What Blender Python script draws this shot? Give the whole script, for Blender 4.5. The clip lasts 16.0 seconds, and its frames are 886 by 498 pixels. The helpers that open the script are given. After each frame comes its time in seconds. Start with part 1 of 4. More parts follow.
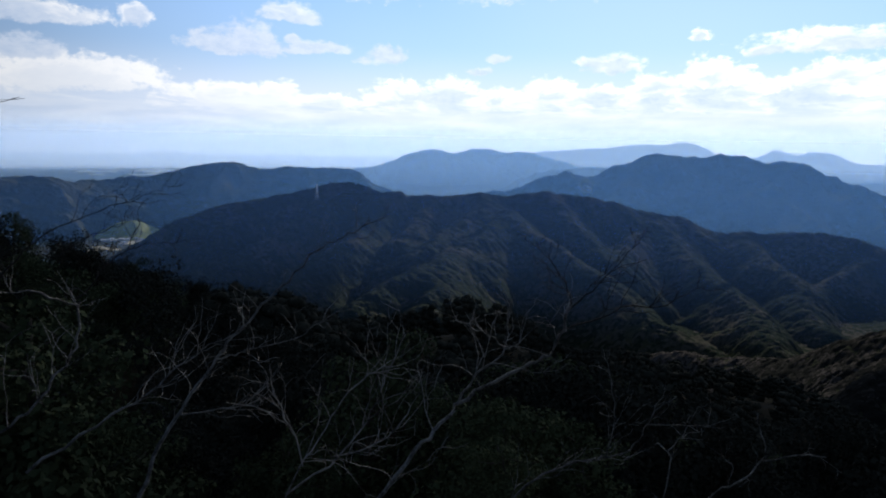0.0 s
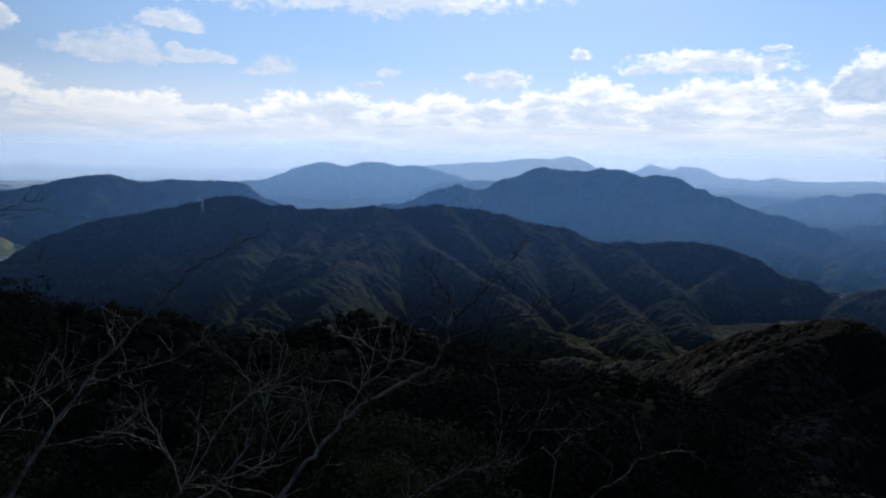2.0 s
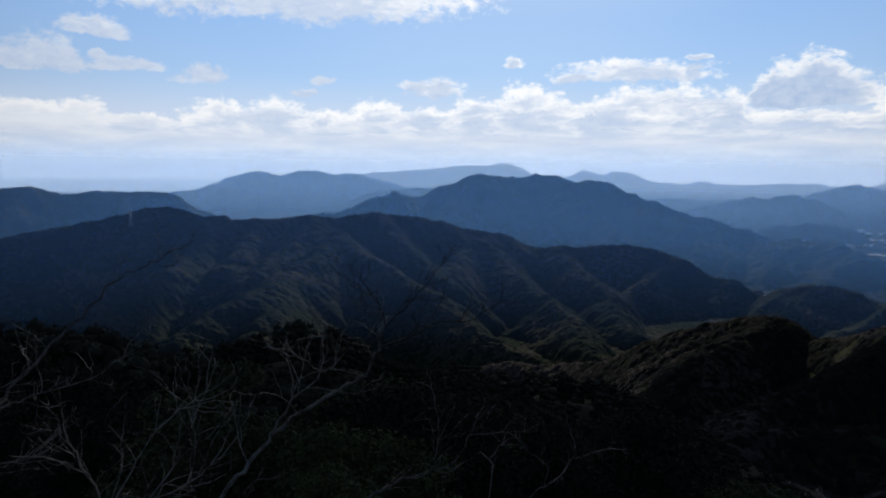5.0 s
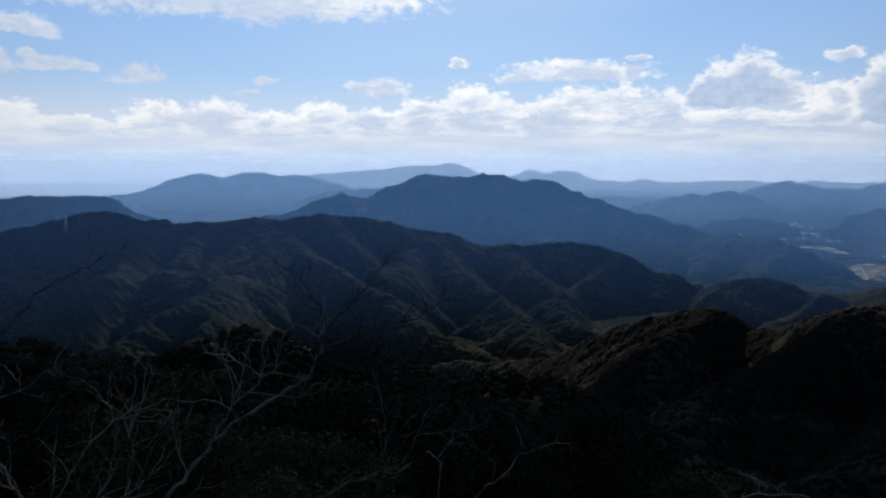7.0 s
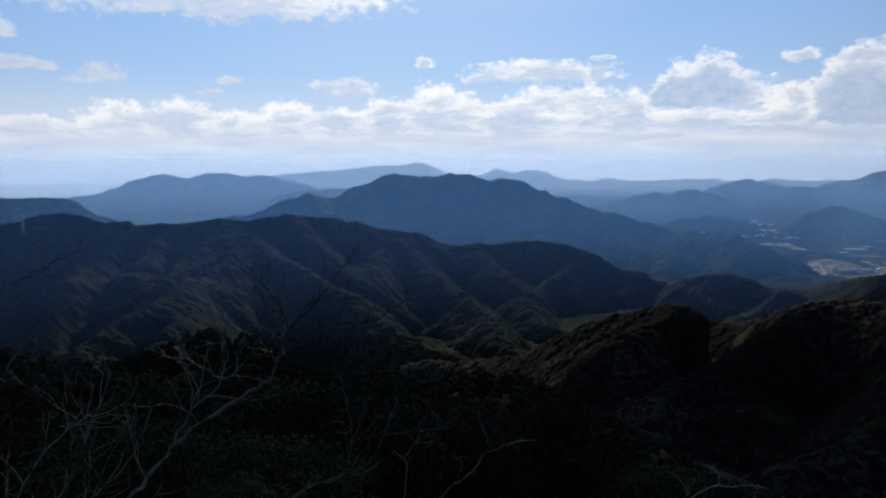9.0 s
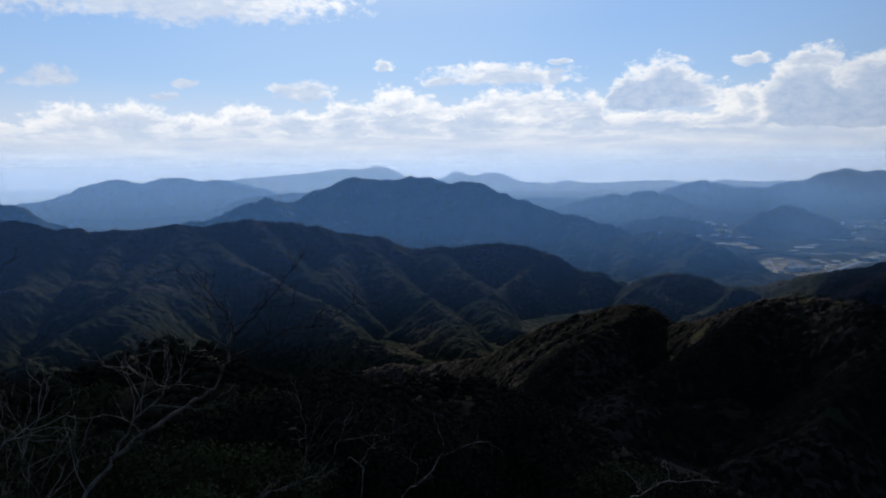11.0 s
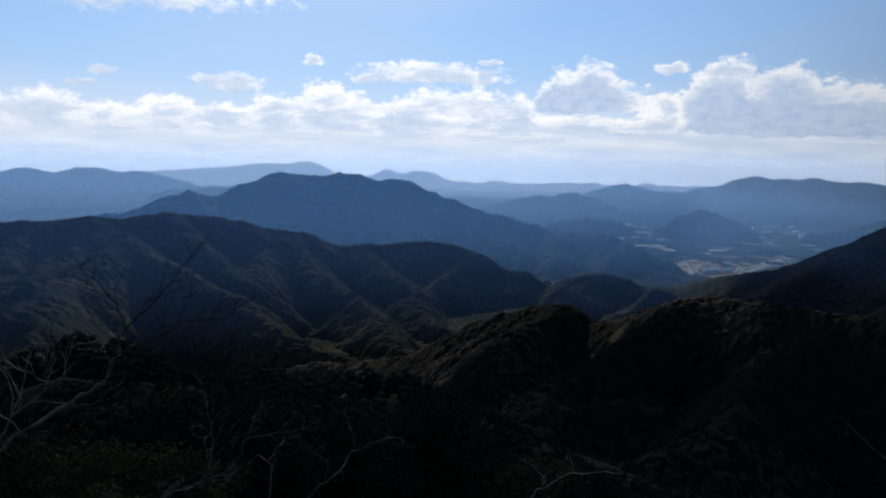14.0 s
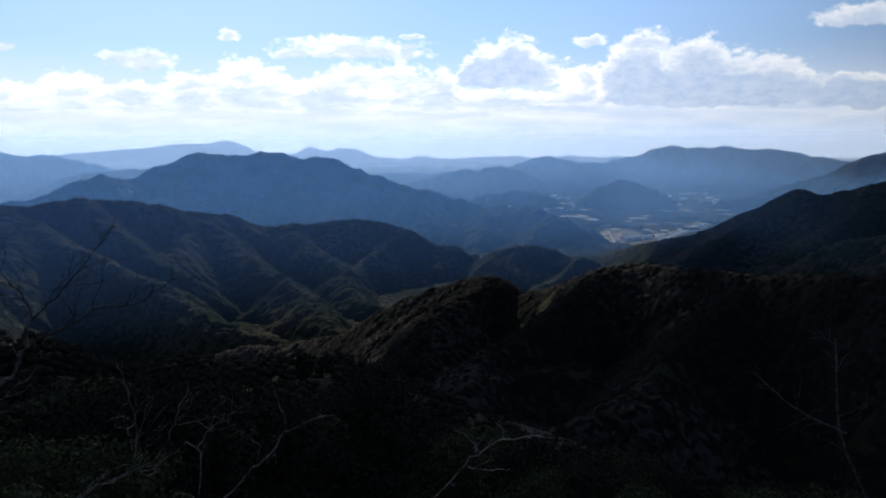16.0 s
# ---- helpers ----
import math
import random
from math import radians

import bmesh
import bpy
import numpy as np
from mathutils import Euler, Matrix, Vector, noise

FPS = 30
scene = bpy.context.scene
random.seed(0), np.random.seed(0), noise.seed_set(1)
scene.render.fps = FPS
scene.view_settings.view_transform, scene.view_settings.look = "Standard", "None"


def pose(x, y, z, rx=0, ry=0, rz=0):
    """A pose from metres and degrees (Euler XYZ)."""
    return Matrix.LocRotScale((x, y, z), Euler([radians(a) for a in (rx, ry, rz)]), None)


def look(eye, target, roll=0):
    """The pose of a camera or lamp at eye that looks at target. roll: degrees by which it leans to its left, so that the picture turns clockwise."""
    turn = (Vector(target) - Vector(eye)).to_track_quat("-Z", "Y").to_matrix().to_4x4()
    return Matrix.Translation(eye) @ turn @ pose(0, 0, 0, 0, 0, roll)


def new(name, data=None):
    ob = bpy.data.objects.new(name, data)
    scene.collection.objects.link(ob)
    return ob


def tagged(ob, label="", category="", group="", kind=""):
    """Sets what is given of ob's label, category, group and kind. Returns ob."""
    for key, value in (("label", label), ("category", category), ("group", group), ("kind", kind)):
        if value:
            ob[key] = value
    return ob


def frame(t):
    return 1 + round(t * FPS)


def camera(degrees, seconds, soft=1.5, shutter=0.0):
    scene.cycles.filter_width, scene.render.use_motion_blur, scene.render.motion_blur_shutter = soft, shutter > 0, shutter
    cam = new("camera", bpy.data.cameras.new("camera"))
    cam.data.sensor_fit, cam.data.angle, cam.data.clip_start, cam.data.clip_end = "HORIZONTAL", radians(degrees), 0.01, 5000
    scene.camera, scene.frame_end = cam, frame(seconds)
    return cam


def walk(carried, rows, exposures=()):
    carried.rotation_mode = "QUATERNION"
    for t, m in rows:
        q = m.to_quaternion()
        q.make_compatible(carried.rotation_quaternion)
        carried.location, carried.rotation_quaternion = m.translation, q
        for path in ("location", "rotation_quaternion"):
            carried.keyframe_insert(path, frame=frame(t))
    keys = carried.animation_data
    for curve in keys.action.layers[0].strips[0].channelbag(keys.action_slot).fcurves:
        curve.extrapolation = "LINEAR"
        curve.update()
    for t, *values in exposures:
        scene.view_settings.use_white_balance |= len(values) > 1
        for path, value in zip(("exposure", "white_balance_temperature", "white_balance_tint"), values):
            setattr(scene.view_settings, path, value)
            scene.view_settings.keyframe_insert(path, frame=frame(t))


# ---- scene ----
# A lookout on a wooded hill: the eye stands EYE metres above the valley floor, and slides and turns slowly to the right.
EYE = 350.0
cam = camera(64.9, 16.0, soft=1.9)
# seconds, metres to the right, metres up, yaw to the left, pitch, roll
ROWS = [
    (0.0, 0.000, 0.000, 19.89, -8.44, 0.89),
    (0.5, 0.013, 0.004, 17.50, -8.56, 0.67),
    (1.0, 0.026, 0.008, 14.66, -8.50, 0.92),
    (1.5, 0.052, 0.009, 12.56, -7.52, 1.20),
    (2.0, 0.078, 0.010, 11.07, -7.22, 1.20),
    (2.5, 0.087, 0.011, 10.48, -7.46, 0.90),
    (3.0, 0.096, 0.012, 9.74, -7.24, 1.02),
    (3.5, 0.109, 0.011, 8.66, -6.92, 1.00),
    (4.0, 0.122, 0.010, 7.80, -6.71, 0.79),
    (6.5, 0.187, 0.007, 2.78, -6.47, 0.22),
    (7.0, 0.200, 0.007, 1.72, -6.50, 0.00),
    (7.5, 0.211, 0.007, 1.05, -6.52, 0.14),
    (8.0, 0.222, 0.006, 0.45, -6.51, 0.32),
    (8.5, 0.233, 0.005, -0.18, -6.49, 0.11),
    (9.0, 0.244, 0.005, -0.94, -6.53, -0.23),
    (11.5, 0.375, 0.001, -4.98, -6.06, -0.29),
    (12.0, 0.401, 0.000, -5.83, -5.76, 0.16),
    (12.5, 0.418, -0.015, -6.55, -5.64, 0.45),
    (13.0, 0.435, -0.030, -7.49, -5.59, 0.59),
    (13.5, 0.475, -0.033, -8.52, -5.98, 0.54),
    (14.0, 0.514, -0.035, -10.06, -6.44, 0.97),
    (14.5, 0.525, -0.040, -12.00, -7.06, 1.26),
    (15.0, 0.536, -0.045, -13.54, -7.69, 0.88),
    (15.5, 0.542, -0.050, -14.84, -8.08, 0.49),
    (16.0, 0.549, -0.055, -15.98, -8.38, -0.37),
]


def held(x, up, yaw, pitch, roll):
    return pose(x, 0, EYE + up, 0, 0, yaw) @ pose(0, 0, 0, 90 + pitch) @ pose(0, 0, 0, 0, 0, roll)


walk(cam, [(t, held(*row)) for t, *row in ROWS],
     [(0.0, 0.36), (1.0, 0.36), (2.0, 0.12), (3.0, 0.0), (4.0, -0.04), (9.0, -0.06), (11.5, -0.05), (13.0, -0.03), (14.0, 0.03), (15.0, 0.20), (16.0, 0.32)])

# ---- light ----
SUN_BEARING, SUN_HEIGHT = 2.0, 25.5


def heading(bearing, height):
    b, h = radians(bearing), radians(height)
    return Vector((math.sin(b) * math.cos(h), math.cos(b) * math.cos(h), math.sin(h)))


sun = new("sun", bpy.data.lights.new("sun", "SUN"))
sun.data.energy, sun.data.angle, sun.data.color = 3.2, radians(0.53), (1.0, 0.95, 0.86)
sun.matrix_world = look((0, 0, 900), Vector((0, 0, 900)) - heading(SUN_BEARING, SUN_HEIGHT))


class Net:
    """Short hand for node trees."""

    def __init__(self, tree):
        self.tree = tree
        tree.nodes.clear()

    def node(self, kind, *ins):
        n = self.tree.nodes.new(kind)
        for i, value in enumerate(ins):
            self.put(n.inputs[i], value)
        return n

    def put(self, socket, value):
        if value is None:
            return
        if isinstance(value, bpy.types.NodeSocket):
            self.tree.links.new(value, socket)
        else:
            socket.default_value = value

    def math(self, op, *ins, clamp=False):
        n = self.node("ShaderNodeMath", *ins)
        n.operation, n.use_clamp = op, clamp
        return n.outputs[0]

    def vec(self, op, *ins):
        n = self.node("ShaderNodeVectorMath", *ins)
        n.operation = op
        return n.outputs["Value"] if op in ("DOT_PRODUCT", "LENGTH") else n.outputs[0]

    def ramp(self, value, a, b, lo=0.0, hi=1.0):
        n = self.node("ShaderNodeMapRange", value, a, b, lo, hi)
        n.interpolation_type = "SMOOTHSTEP"
        return n.outputs[0]

    def mix(self, f, a, b):
        n = self.node("ShaderNodeMix")
        n.data_type = "RGBA"
        for key, value in ((0, f), (6, a), (7, b)):
            self.put(n.inputs[key], value)
        return n.outputs[2]

    def noise(self, at, scale, detail=4.0, rough=0.55, distort=0.0):
        n = self.node("ShaderNodeTexNoise")
        for key, value in (("Vector", at), ("Scale", scale), ("Detail", detail), ("Roughness", rough), ("Distortion", distort)):
            self.put(n.inputs[key], value)
        return n.outputs[0]


# clouds, in degrees: bearing, height of the base, half width, rise above the base, sag below it
SCATTERED = [
    (-50.0, 8.4, 4.5, 1.1, 0.5), (-43.3, 8.8, 1.1, 0.9, 0.6), (-50.5, 6.1, 2.4, 1.1, 0.4),
    (-37.7, 7.1, 2.3, 1.2, 0.4), (-35.1, 7.1, 2.4, 2.0, 0.4), (-32.3, 9.5, 2.1, 1.0, 0.35), (-30.7, 7.3, 2.0, 0.75, 0.3), (-28.8, 7.4, 1.7, 0.6, 0.25),
    (-32.0, 7.9, 0.6, 0.4, 0.2), (-24.7, 6.7, 1.8, 0.9, 0.35), (-15.6, 6.65, 0.9, 0.42, 0.25), (-17.2, 5.75, 1.0, 0.45, 0.25),
    (-6.6, 6.2, 2.1, 1.05, 0.4), (-8.6, 6.5, 1.2, 0.45, 0.2), (-0.2, 8.05, 0.65, 0.6, 0.25), (8.7, 7.3, 5.6, 1.2, 0.45), (4.2, 7.2, 1.6, 0.5, 0.2),
    (13.5, 8.5, 0.6, 0.35, 0.2), (27.6, 7.9, 1.1, 0.5, 0.4), (46.2, 8.4, 2.7, 0.9, 0.3), (-20.0, 12.9, 15.0, 2.5, 1.6), (-37.0, 12.6, 6.0, 2.0, 0.7),
]
# the bank of clouds over the far hills
BANK = [
    (-47.5, 4.4, 6.8, 2.0, 1.1), (-37.5, 3.4, 5.5, 1.2, 1.7), (-33.2, 3.6, 2.0, 1.4, 1.3), (-29.2, 3.0, 3.2, 1.0, 1.1), (-23.5, 3.4, 3.2, 1.9, 1.5),
    (-19.2, 3.5, 2.9, 1.9, 1.5), (-15.5, 3.3, 2.6, 1.35, 1.3), (-11.6, 3.4, 3.0, 2.2, 1.7), (-7.5, 3.4, 3.0, 1.6, 1.5), (-3.2, 3.6, 3.0, 2.1, 1.7),
    (0.3, 3.8, 2.9, 3.2, 1.9), (2.8, 3.8, 2.0, 2.6, 1.7), (6.0, 3.6, 3.5, 2.0, 1.7), (9.2, 3.8, 3.0, 2.9, 1.9), (12.5, 3.8, 3.0, 3.2, 1.9),
    (15.6, 3.7, 2.6, 2.5, 1.9), (19.5, 3.2, 4.0, 1.5, 1.7), (24.5, 3.1, 4.0, 1.5, 1.7), (27.6, 3.6, 2.8, 2.9, 1.7),
]
# the two great heads that stand out of it
HEADS = [
    (21.5, 5.1, 4.1, 3.4, 0.4), (18.8, 5.5, 1.7, 2.1, 0.4), (31.3, 3.9, 3.2, 4.5, 0.8), (35.6, 3.3, 4.4, 4.5, 0.6), (40.0, 3.2, 4.2, 3.3, 0.5),
    (46.0, 3.0, 4.0, 1.9, 0.6), (51.0, 3.0, 4.0, 2.0, 0.6),
]

world = bpy.data.worlds.new("sky")
world.use_nodes = True
scene.world = world
w = Net(world.node_tree)
SKY = 0.1
way = w.node("ShaderNodeTexCoord").outputs["Generated"]
sep = w.node("ShaderNodeSeparateXYZ", way)
bearing = w.math("MULTIPLY", w.math("ARCTAN2", sep.outputs[0], sep.outputs[1]), 57.2958)
height = w.math("MULTIPLY", w.math("ARCSINE", sep.outputs[2]), 57.2958)
flat = w.node("ShaderNodeCombineXYZ", bearing, height, 0.0).outputs[0]
air = w.node("ShaderNodeTexSky")
air.sky_type, air.sun_disc, air.altitude, air.dust_density = "NISHITA", False, 500.0, 1.5
air.sun_elevation, air.sun_rotation = radians(SUN_HEIGHT), radians(SUN_BEARING)
nishita = air.outputs[0]
toward = w.vec("DOT_PRODUCT", way, heading(-2.0, 27.0))
glow = w.ramp(toward, 0.43, 0.97)
upper = w.vec("MULTIPLY", nishita, (0.5, 0.5, 0.5))
clear = w.mix(w.ramp(height, 11.0, 26.0), w.mix(w.ramp(height, 4.0, 14.0), w.mix(glow, (1.0, 1.5, 2.4, 1), (4.6, 6.8, 9.8, 1)), w.mix(glow, (0.8, 1.3, 2.2, 1), (3.2, 5.4, 9.3, 1))), upper)
clear = w.mix(w.math("MULTIPLY", w.ramp(toward, 0.90, 0.99), 0.22), clear, (7.6, 8.8, 10.0, 1))
dusk = w.ramp(toward, 0.20, 0.93)
hazy = w.mix(dusk, (1.2, 1.5, 2.1, 1), (6.9, 7.7, 9.1, 1))
low = w.ramp(height, 8.0, 1.8)
sky = w.mix(low, clear, hazy)


def streaks(behind):
    """Thin streaks low over the horizon."""
    band = w.noise(w.vec("MULTIPLY", flat, (0.13, 1.0, 1.0)), 1.0, 7.0, 0.62, 0.4)
    belt = w.math("MULTIPLY", w.ramp(height, 0.3, 1.6), w.ramp(height, 4.4, 2.9))
    behind = w.mix(w.math("MULTIPLY", w.math("MULTIPLY", belt, w.ramp(band, 0.50, 0.64)), 0.75), behind, w.mix(dusk, (1.5, 1.7, 2.0, 1), (8.3, 8.8, 9.6, 1)))
    return w.mix(w.math("MULTIPLY", w.math("MULTIPLY", belt, w.ramp(band, 0.50, 0.37)), 0.7), behind, w.mix(dusk, (1.0, 1.3, 1.8, 1), (5.7, 6.8, 8.7, 1)))


def swirl(at, size, amount, offset):
    n = w.node("ShaderNodeTexNoise")
    w.put(n.inputs["Vector"], w.vec("ADD", at, offset))
    w.put(n.inputs["Scale"], size)
    w.put(n.inputs["Detail"], 3.0)
    return w.vec("ADD", at, w.vec("MULTIPLY", w.vec("SUBTRACT", n.outputs["Color"], (0.5, 0.5, 0.5)), amount))


# billows: the outlines are drawn out of shape at three sizes
bent = swirl(swirl(flat, 0.35, (2.2, 1.1, 0.0), (3.1, 7.7, 0.0)), 1.3, (0.8, 0.6, 0.0), (9.4, 1.3, 0.0))
at_b, at_h, _ = w.node("ShaderNodeSeparateXYZ", bent).outputs


def lumps(size):
    n = w.node("ShaderNodeTexVoronoi")
    n.feature = "SMOOTH_F1"
    w.put(n.inputs["Vector"], w.vec("MULTIPLY", bent, (0.75, 1.1, 1.0)))
    w.put(n.inputs["Scale"], size)
    w.put(n.inputs["Smoothness"], 0.35)
    return n.outputs["Distance"]


curl = w.math("ADD", w.math("MULTIPLY", w.math("SUBTRACT", 0.42, lumps(0.85)), 0.5), w.math("MULTIPLY", w.math("SUBTRACT", 0.42, lumps(2.2)), 0.35))
fray = w.noise(w.vec("MULTIPLY", flat, (0.9, 1.5, 1.0)), 1.0, 7.0, 0.64, 0.2)
shift = w.math("ADD", curl, w.math("MULTIPLY", w.math("SUBTRACT", fray, 0.5), 1.8))
patch = w.noise(w.vec("MULTIPLY", bent, (0.22, 0.85, 1.0)), 1.0, 5.0, 0.6, 0.5)


def heap(blobs, grow, blend):
    """How deep inside the domed, flat-based clouds a direction lies, and how deep under their tops."""
    field = under = None
    for b, base, wide, rise, sag in blobs:
        along = w.math("MULTIPLY", w.math("SUBTRACT", at_b, b), 1 / (wide * grow))
        side = w.math("SUBTRACT", 1.0, w.math("MULTIPLY", along, along))
        up = w.math("SUBTRACT", at_h, base)
        top = w.math("MAXIMUM", w.math("MULTIPLY", up, 1 / (rise * grow)), 0.0)
        foot = w.math("MAXIMUM", w.math("MULTIPLY", up, -1 / (sag * grow)), 0.0)
        d = w.math("SUBTRACT", side, w.math("MULTIPLY", top, top))
        e = w.math("SUBTRACT", d, w.math("MULTIPLY", foot, foot))
        field = e if field is None else w.math("SMOOTH_MAX", field, e, blend)
        under = d if under is None else w.math("SMOOTH_MAX", under, d, 3 * blend)
    return w.math("MAXIMUM", field, -2.5), w.math("MAXIMUM", under, -2.5)


def clouds(behind, blobs, soft, bulge, thick, rim, full, grow, blend, mottle, fade=False):
    """Backlit clouds: white tops and rims, and blue-grey where the light has come through much vapour."""
    field, under = heap(blobs, grow, blend)
    rag = w.math("MULTIPLY", shift, bulge)
    cover = w.ramp(w.math("ADD", field, rag), -0.02, soft)
    if fade:
        cover = w.math("MULTIPLY", cover, w.ramp(height, 1.7, 3.7))
    grey = w.ramp(w.math("ADD", under, w.math("ADD", w.math("MULTIPLY", w.math("SUBTRACT", patch, 0.5), mottle), w.math("MULTIPLY", shift, 0.35))), rim, full)
    grey = w.math("MULTIPLY", w.math("MULTIPLY", grey, thick), w.ramp(fray, 0.25, 0.7, 1.0, 0.72))
    if fade:
        grey = w.math("MULTIPLY", grey, w.ramp(bearing, -42.0, -14.0, 0.35, 1.0))
    white = w.mix(glow, (4.6, 4.8, 5.2, 1), (10.4, 10.5, 10.7, 1))
    dull = w.mix(glow, (2.3, 3.0, 4.2, 1), (4.3, 5.7, 8.1, 1))
    return w.mix(w.math("MULTIPLY", cover, 0.96), behind, w.mix(grey, white, dull))


sky = clouds(sky, BANK, 0.55, 0.85, 0.85, 0.42, 1.02, 1.1, 0.35, 1.7, True)
sky = streaks(sky)
sky = clouds(sky, SCATTERED, 0.70, 0.9, 0.85, 0.38, 0.95, 1.3, 0.2, 1.2)
sky = clouds(sky, HEADS, 0.40, 0.65, 1.0, 0.22, 0.70, 1.12, 0.25, 0.8)
back = w.node("ShaderNodeBackground", sky, SKY)
w.node("ShaderNodeOutputWorld", back.outputs[0])

# ---- materials ----


def material(name, dark, light, scale, rough=0.9, bump=0.0, bump_scale=1.0, spread=0.0, pieces="", shine=0.1):
    """A matt surface that varies at two scales; spread: how much single pieces differ (pieces: 'island' or 'object')."""
    m = bpy.data.materials.new(name)
    m.use_nodes = True
    n = Net(m.node_tree)
    at = n.node("ShaderNodeNewGeometry").outputs["Position"] if scale < 0.5 else n.node("ShaderNodeTexCoord").outputs["Object"]
    wide, close = n.noise(at, scale, 5.0, 0.6, 0.4), n.noise(at, scale * 7.3, 4.0, 0.6)
    f = n.math("ADD", n.math("MULTIPLY", wide, 0.65), n.math("MULTIPLY", close, 0.35))
    f = n.ramp(f, 0.34, 0.68)
    if pieces == "island":
        one = n.node("ShaderNodeNewGeometry").outputs["Random Per Island"]
    elif pieces == "object":
        one = n.node("ShaderNodeObjectInfo").outputs["Random"]
    if pieces:
        f = n.math("ADD", n.math("MULTIPLY", f, 1 - spread), n.math("MULTIPLY", one, spread))
    colour = n.mix(f, (*dark, 1), (*light, 1))
    b = n.node("ShaderNodeBsdfPrincipled")
    n.put(b.inputs["Base Color"], colour)
    n.put(b.inputs["Roughness"], n.ramp(close, 0.2, 0.8, max(rough - 0.12, 0.05), min(rough + 0.08, 1.0)))
    n.put(b.inputs["Specular IOR Level"], shine)
    if bump:
        relief = n.node("ShaderNodeBump")
        n.put(relief.inputs["Strength"], bump)
        n.put(relief.inputs["Distance"], bump_scale)
        n.put(relief.inputs["Height"], n.math("ADD", n.math("MULTIPLY", wide, 0.6), close))
        n.put(b.inputs["Normal"], relief.outputs[0])
    n.node("ShaderNodeOutputMaterial", b.outputs[0])
    return m


def crowns(name, dark, light, size, bare, rare=0.46):
    """Tree tops of many species: each crown has its own shade, and stands of one kind drift into another."""
    m = bpy.data.materials.new(name)
    m.use_nodes = True
    n = Net(m.node_tree)
    at = n.node("ShaderNodeNewGeometry").outputs["Position"]
    cell = n.node("ShaderNodeTexVoronoi")
    n.put(cell.inputs["Vector"], at)
    n.put(cell.inputs["Scale"], 1 / size)
    one = n.node("ShaderNodeSeparateColor", cell.outputs["Color"]).outputs[0]
    stand, grain = n.noise(at, 0.006, 5.0, 0.6, 0.5), n.noise(at, 1.6 / size, 5.0, 0.7)
    f = n.math("ADD", n.math("MULTIPLY", one, 0.5), n.math("MULTIPLY", grain, 0.5))
    colour = n.mix(f, (*dark, 1), (*light, 1))
    colour = n.mix(n.math("MULTIPLY", n.ramp(n.math("ADD", n.math("MULTIPLY", stand, 0.8), n.math("MULTIPLY", one, 0.2)), rare, rare + 0.14), 0.75), colour, (*bare, 1))
    b = n.node("ShaderNodeBsdfPrincipled")
    n.put(b.inputs["Base Color"], colour)
    n.put(b.inputs["Roughness"], 1.0)
    n.put(b.inputs["Specular IOR Level"], 0.0)
    relief = n.node("ShaderNodeBump")
    n.put(relief.inputs["Strength"], 0.5)
    n.put(relief.inputs["Distance"], size * 0.2)
    n.put(relief.inputs["Height"], grain)
    n.put(b.inputs["Normal"], relief.outputs[0])
    n.node("ShaderNodeOutputMaterial", b.outputs[0])
    return m


FOREST = material("winter_forest_floor", (0.018, 0.024, 0.014), (0.052, 0.052, 0.033), 0.006, 1.0, 0.9, 6.0, shine=0.0)
FAR_FOREST = material("far_forest", (0.022, 0.030, 0.018), (0.060, 0.058, 0.036), 0.004, 1.0, 1.0, 14.0, shine=0.0)
RIDGE_WOOD = crowns("ridge_wood", (0.008, 0.015, 0.010), (0.040, 0.044, 0.031), 7.0, (0.066, 0.060, 0.050), 0.50)
NEAR_WOOD = crowns("near_wood", (0.006, 0.008, 0.006), (0.031, 0.029, 0.027), 3.2, (0.078, 0.068, 0.063), 0.51)
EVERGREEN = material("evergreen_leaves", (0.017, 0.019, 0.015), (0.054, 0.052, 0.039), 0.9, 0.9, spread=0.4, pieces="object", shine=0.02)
PINE = material("pine_needles", (0.042, 0.052, 0.026), (0.105, 0.112, 0.055), 1.5, 0.9, spread=0.3, pieces="object", shine=0.02)
BARK = material("grey_bark", (0.018, 0.017, 0.016), (0.21, 0.204, 0.195), 7.0, 0.7, 0.6, 0.01)
TWIG = material("pale_twigs", (0.03, 0.028, 0.027), (0.28, 0.272, 0.26), 4.0, 0.7)
# Darker copy of the grey bark: backlit shade painted into some limbs.
SHADED_BARK = material("shaded_grey_bark", (0.014, 0.012, 0.011), (0.055, 0.046, 0.040), 9.0, 0.8, 0.5, 0.01)
DARK_BARK = material("dark_bark", (0.035, 0.028, 0.022), (0.12, 0.10, 0.08), 4.0, 0.9, 0.6, 0.03)
SOIL = material("leaf_litter", (0.022, 0.018, 0.011), (0.06, 0.046, 0.028), 0.35, 0.95, 0.7, 0.06, shine=0.05)
MEADOW = material("valley_floor", (0.018, 0.027, 0.017), (0.060, 0.056, 0.038), 0.006, 1.0, 0.2, 1.0, shine=0.0)
FIELD = material("dry_paddy", (0.20, 0.185, 0.13), (0.44, 0.41, 0.31), 0.05, 1.0, spread=0.5, pieces="object", shine=0.0)
FARM = material("dry_farmland", (0.09, 0.085, 0.058), (0.25, 0.22, 0.155), 0.02, 1.0, shine=0.0)
GRASS = material("bright_grass", (0.14, 0.17, 0.05), (0.30, 0.30, 0.12), 0.03, 1.0, 0.3, 1.0, shine=0.0)
BARE = material("bare_earth", (0.16, 0.12, 0.09), (0.32, 0.25, 0.19), 0.03, 1.0, 0.3, 1.0, shine=0.0)
TARMAC = material("pale_road", (0.20, 0.20, 0.20), (0.34, 0.34, 0.33), 0.08, 0.9)
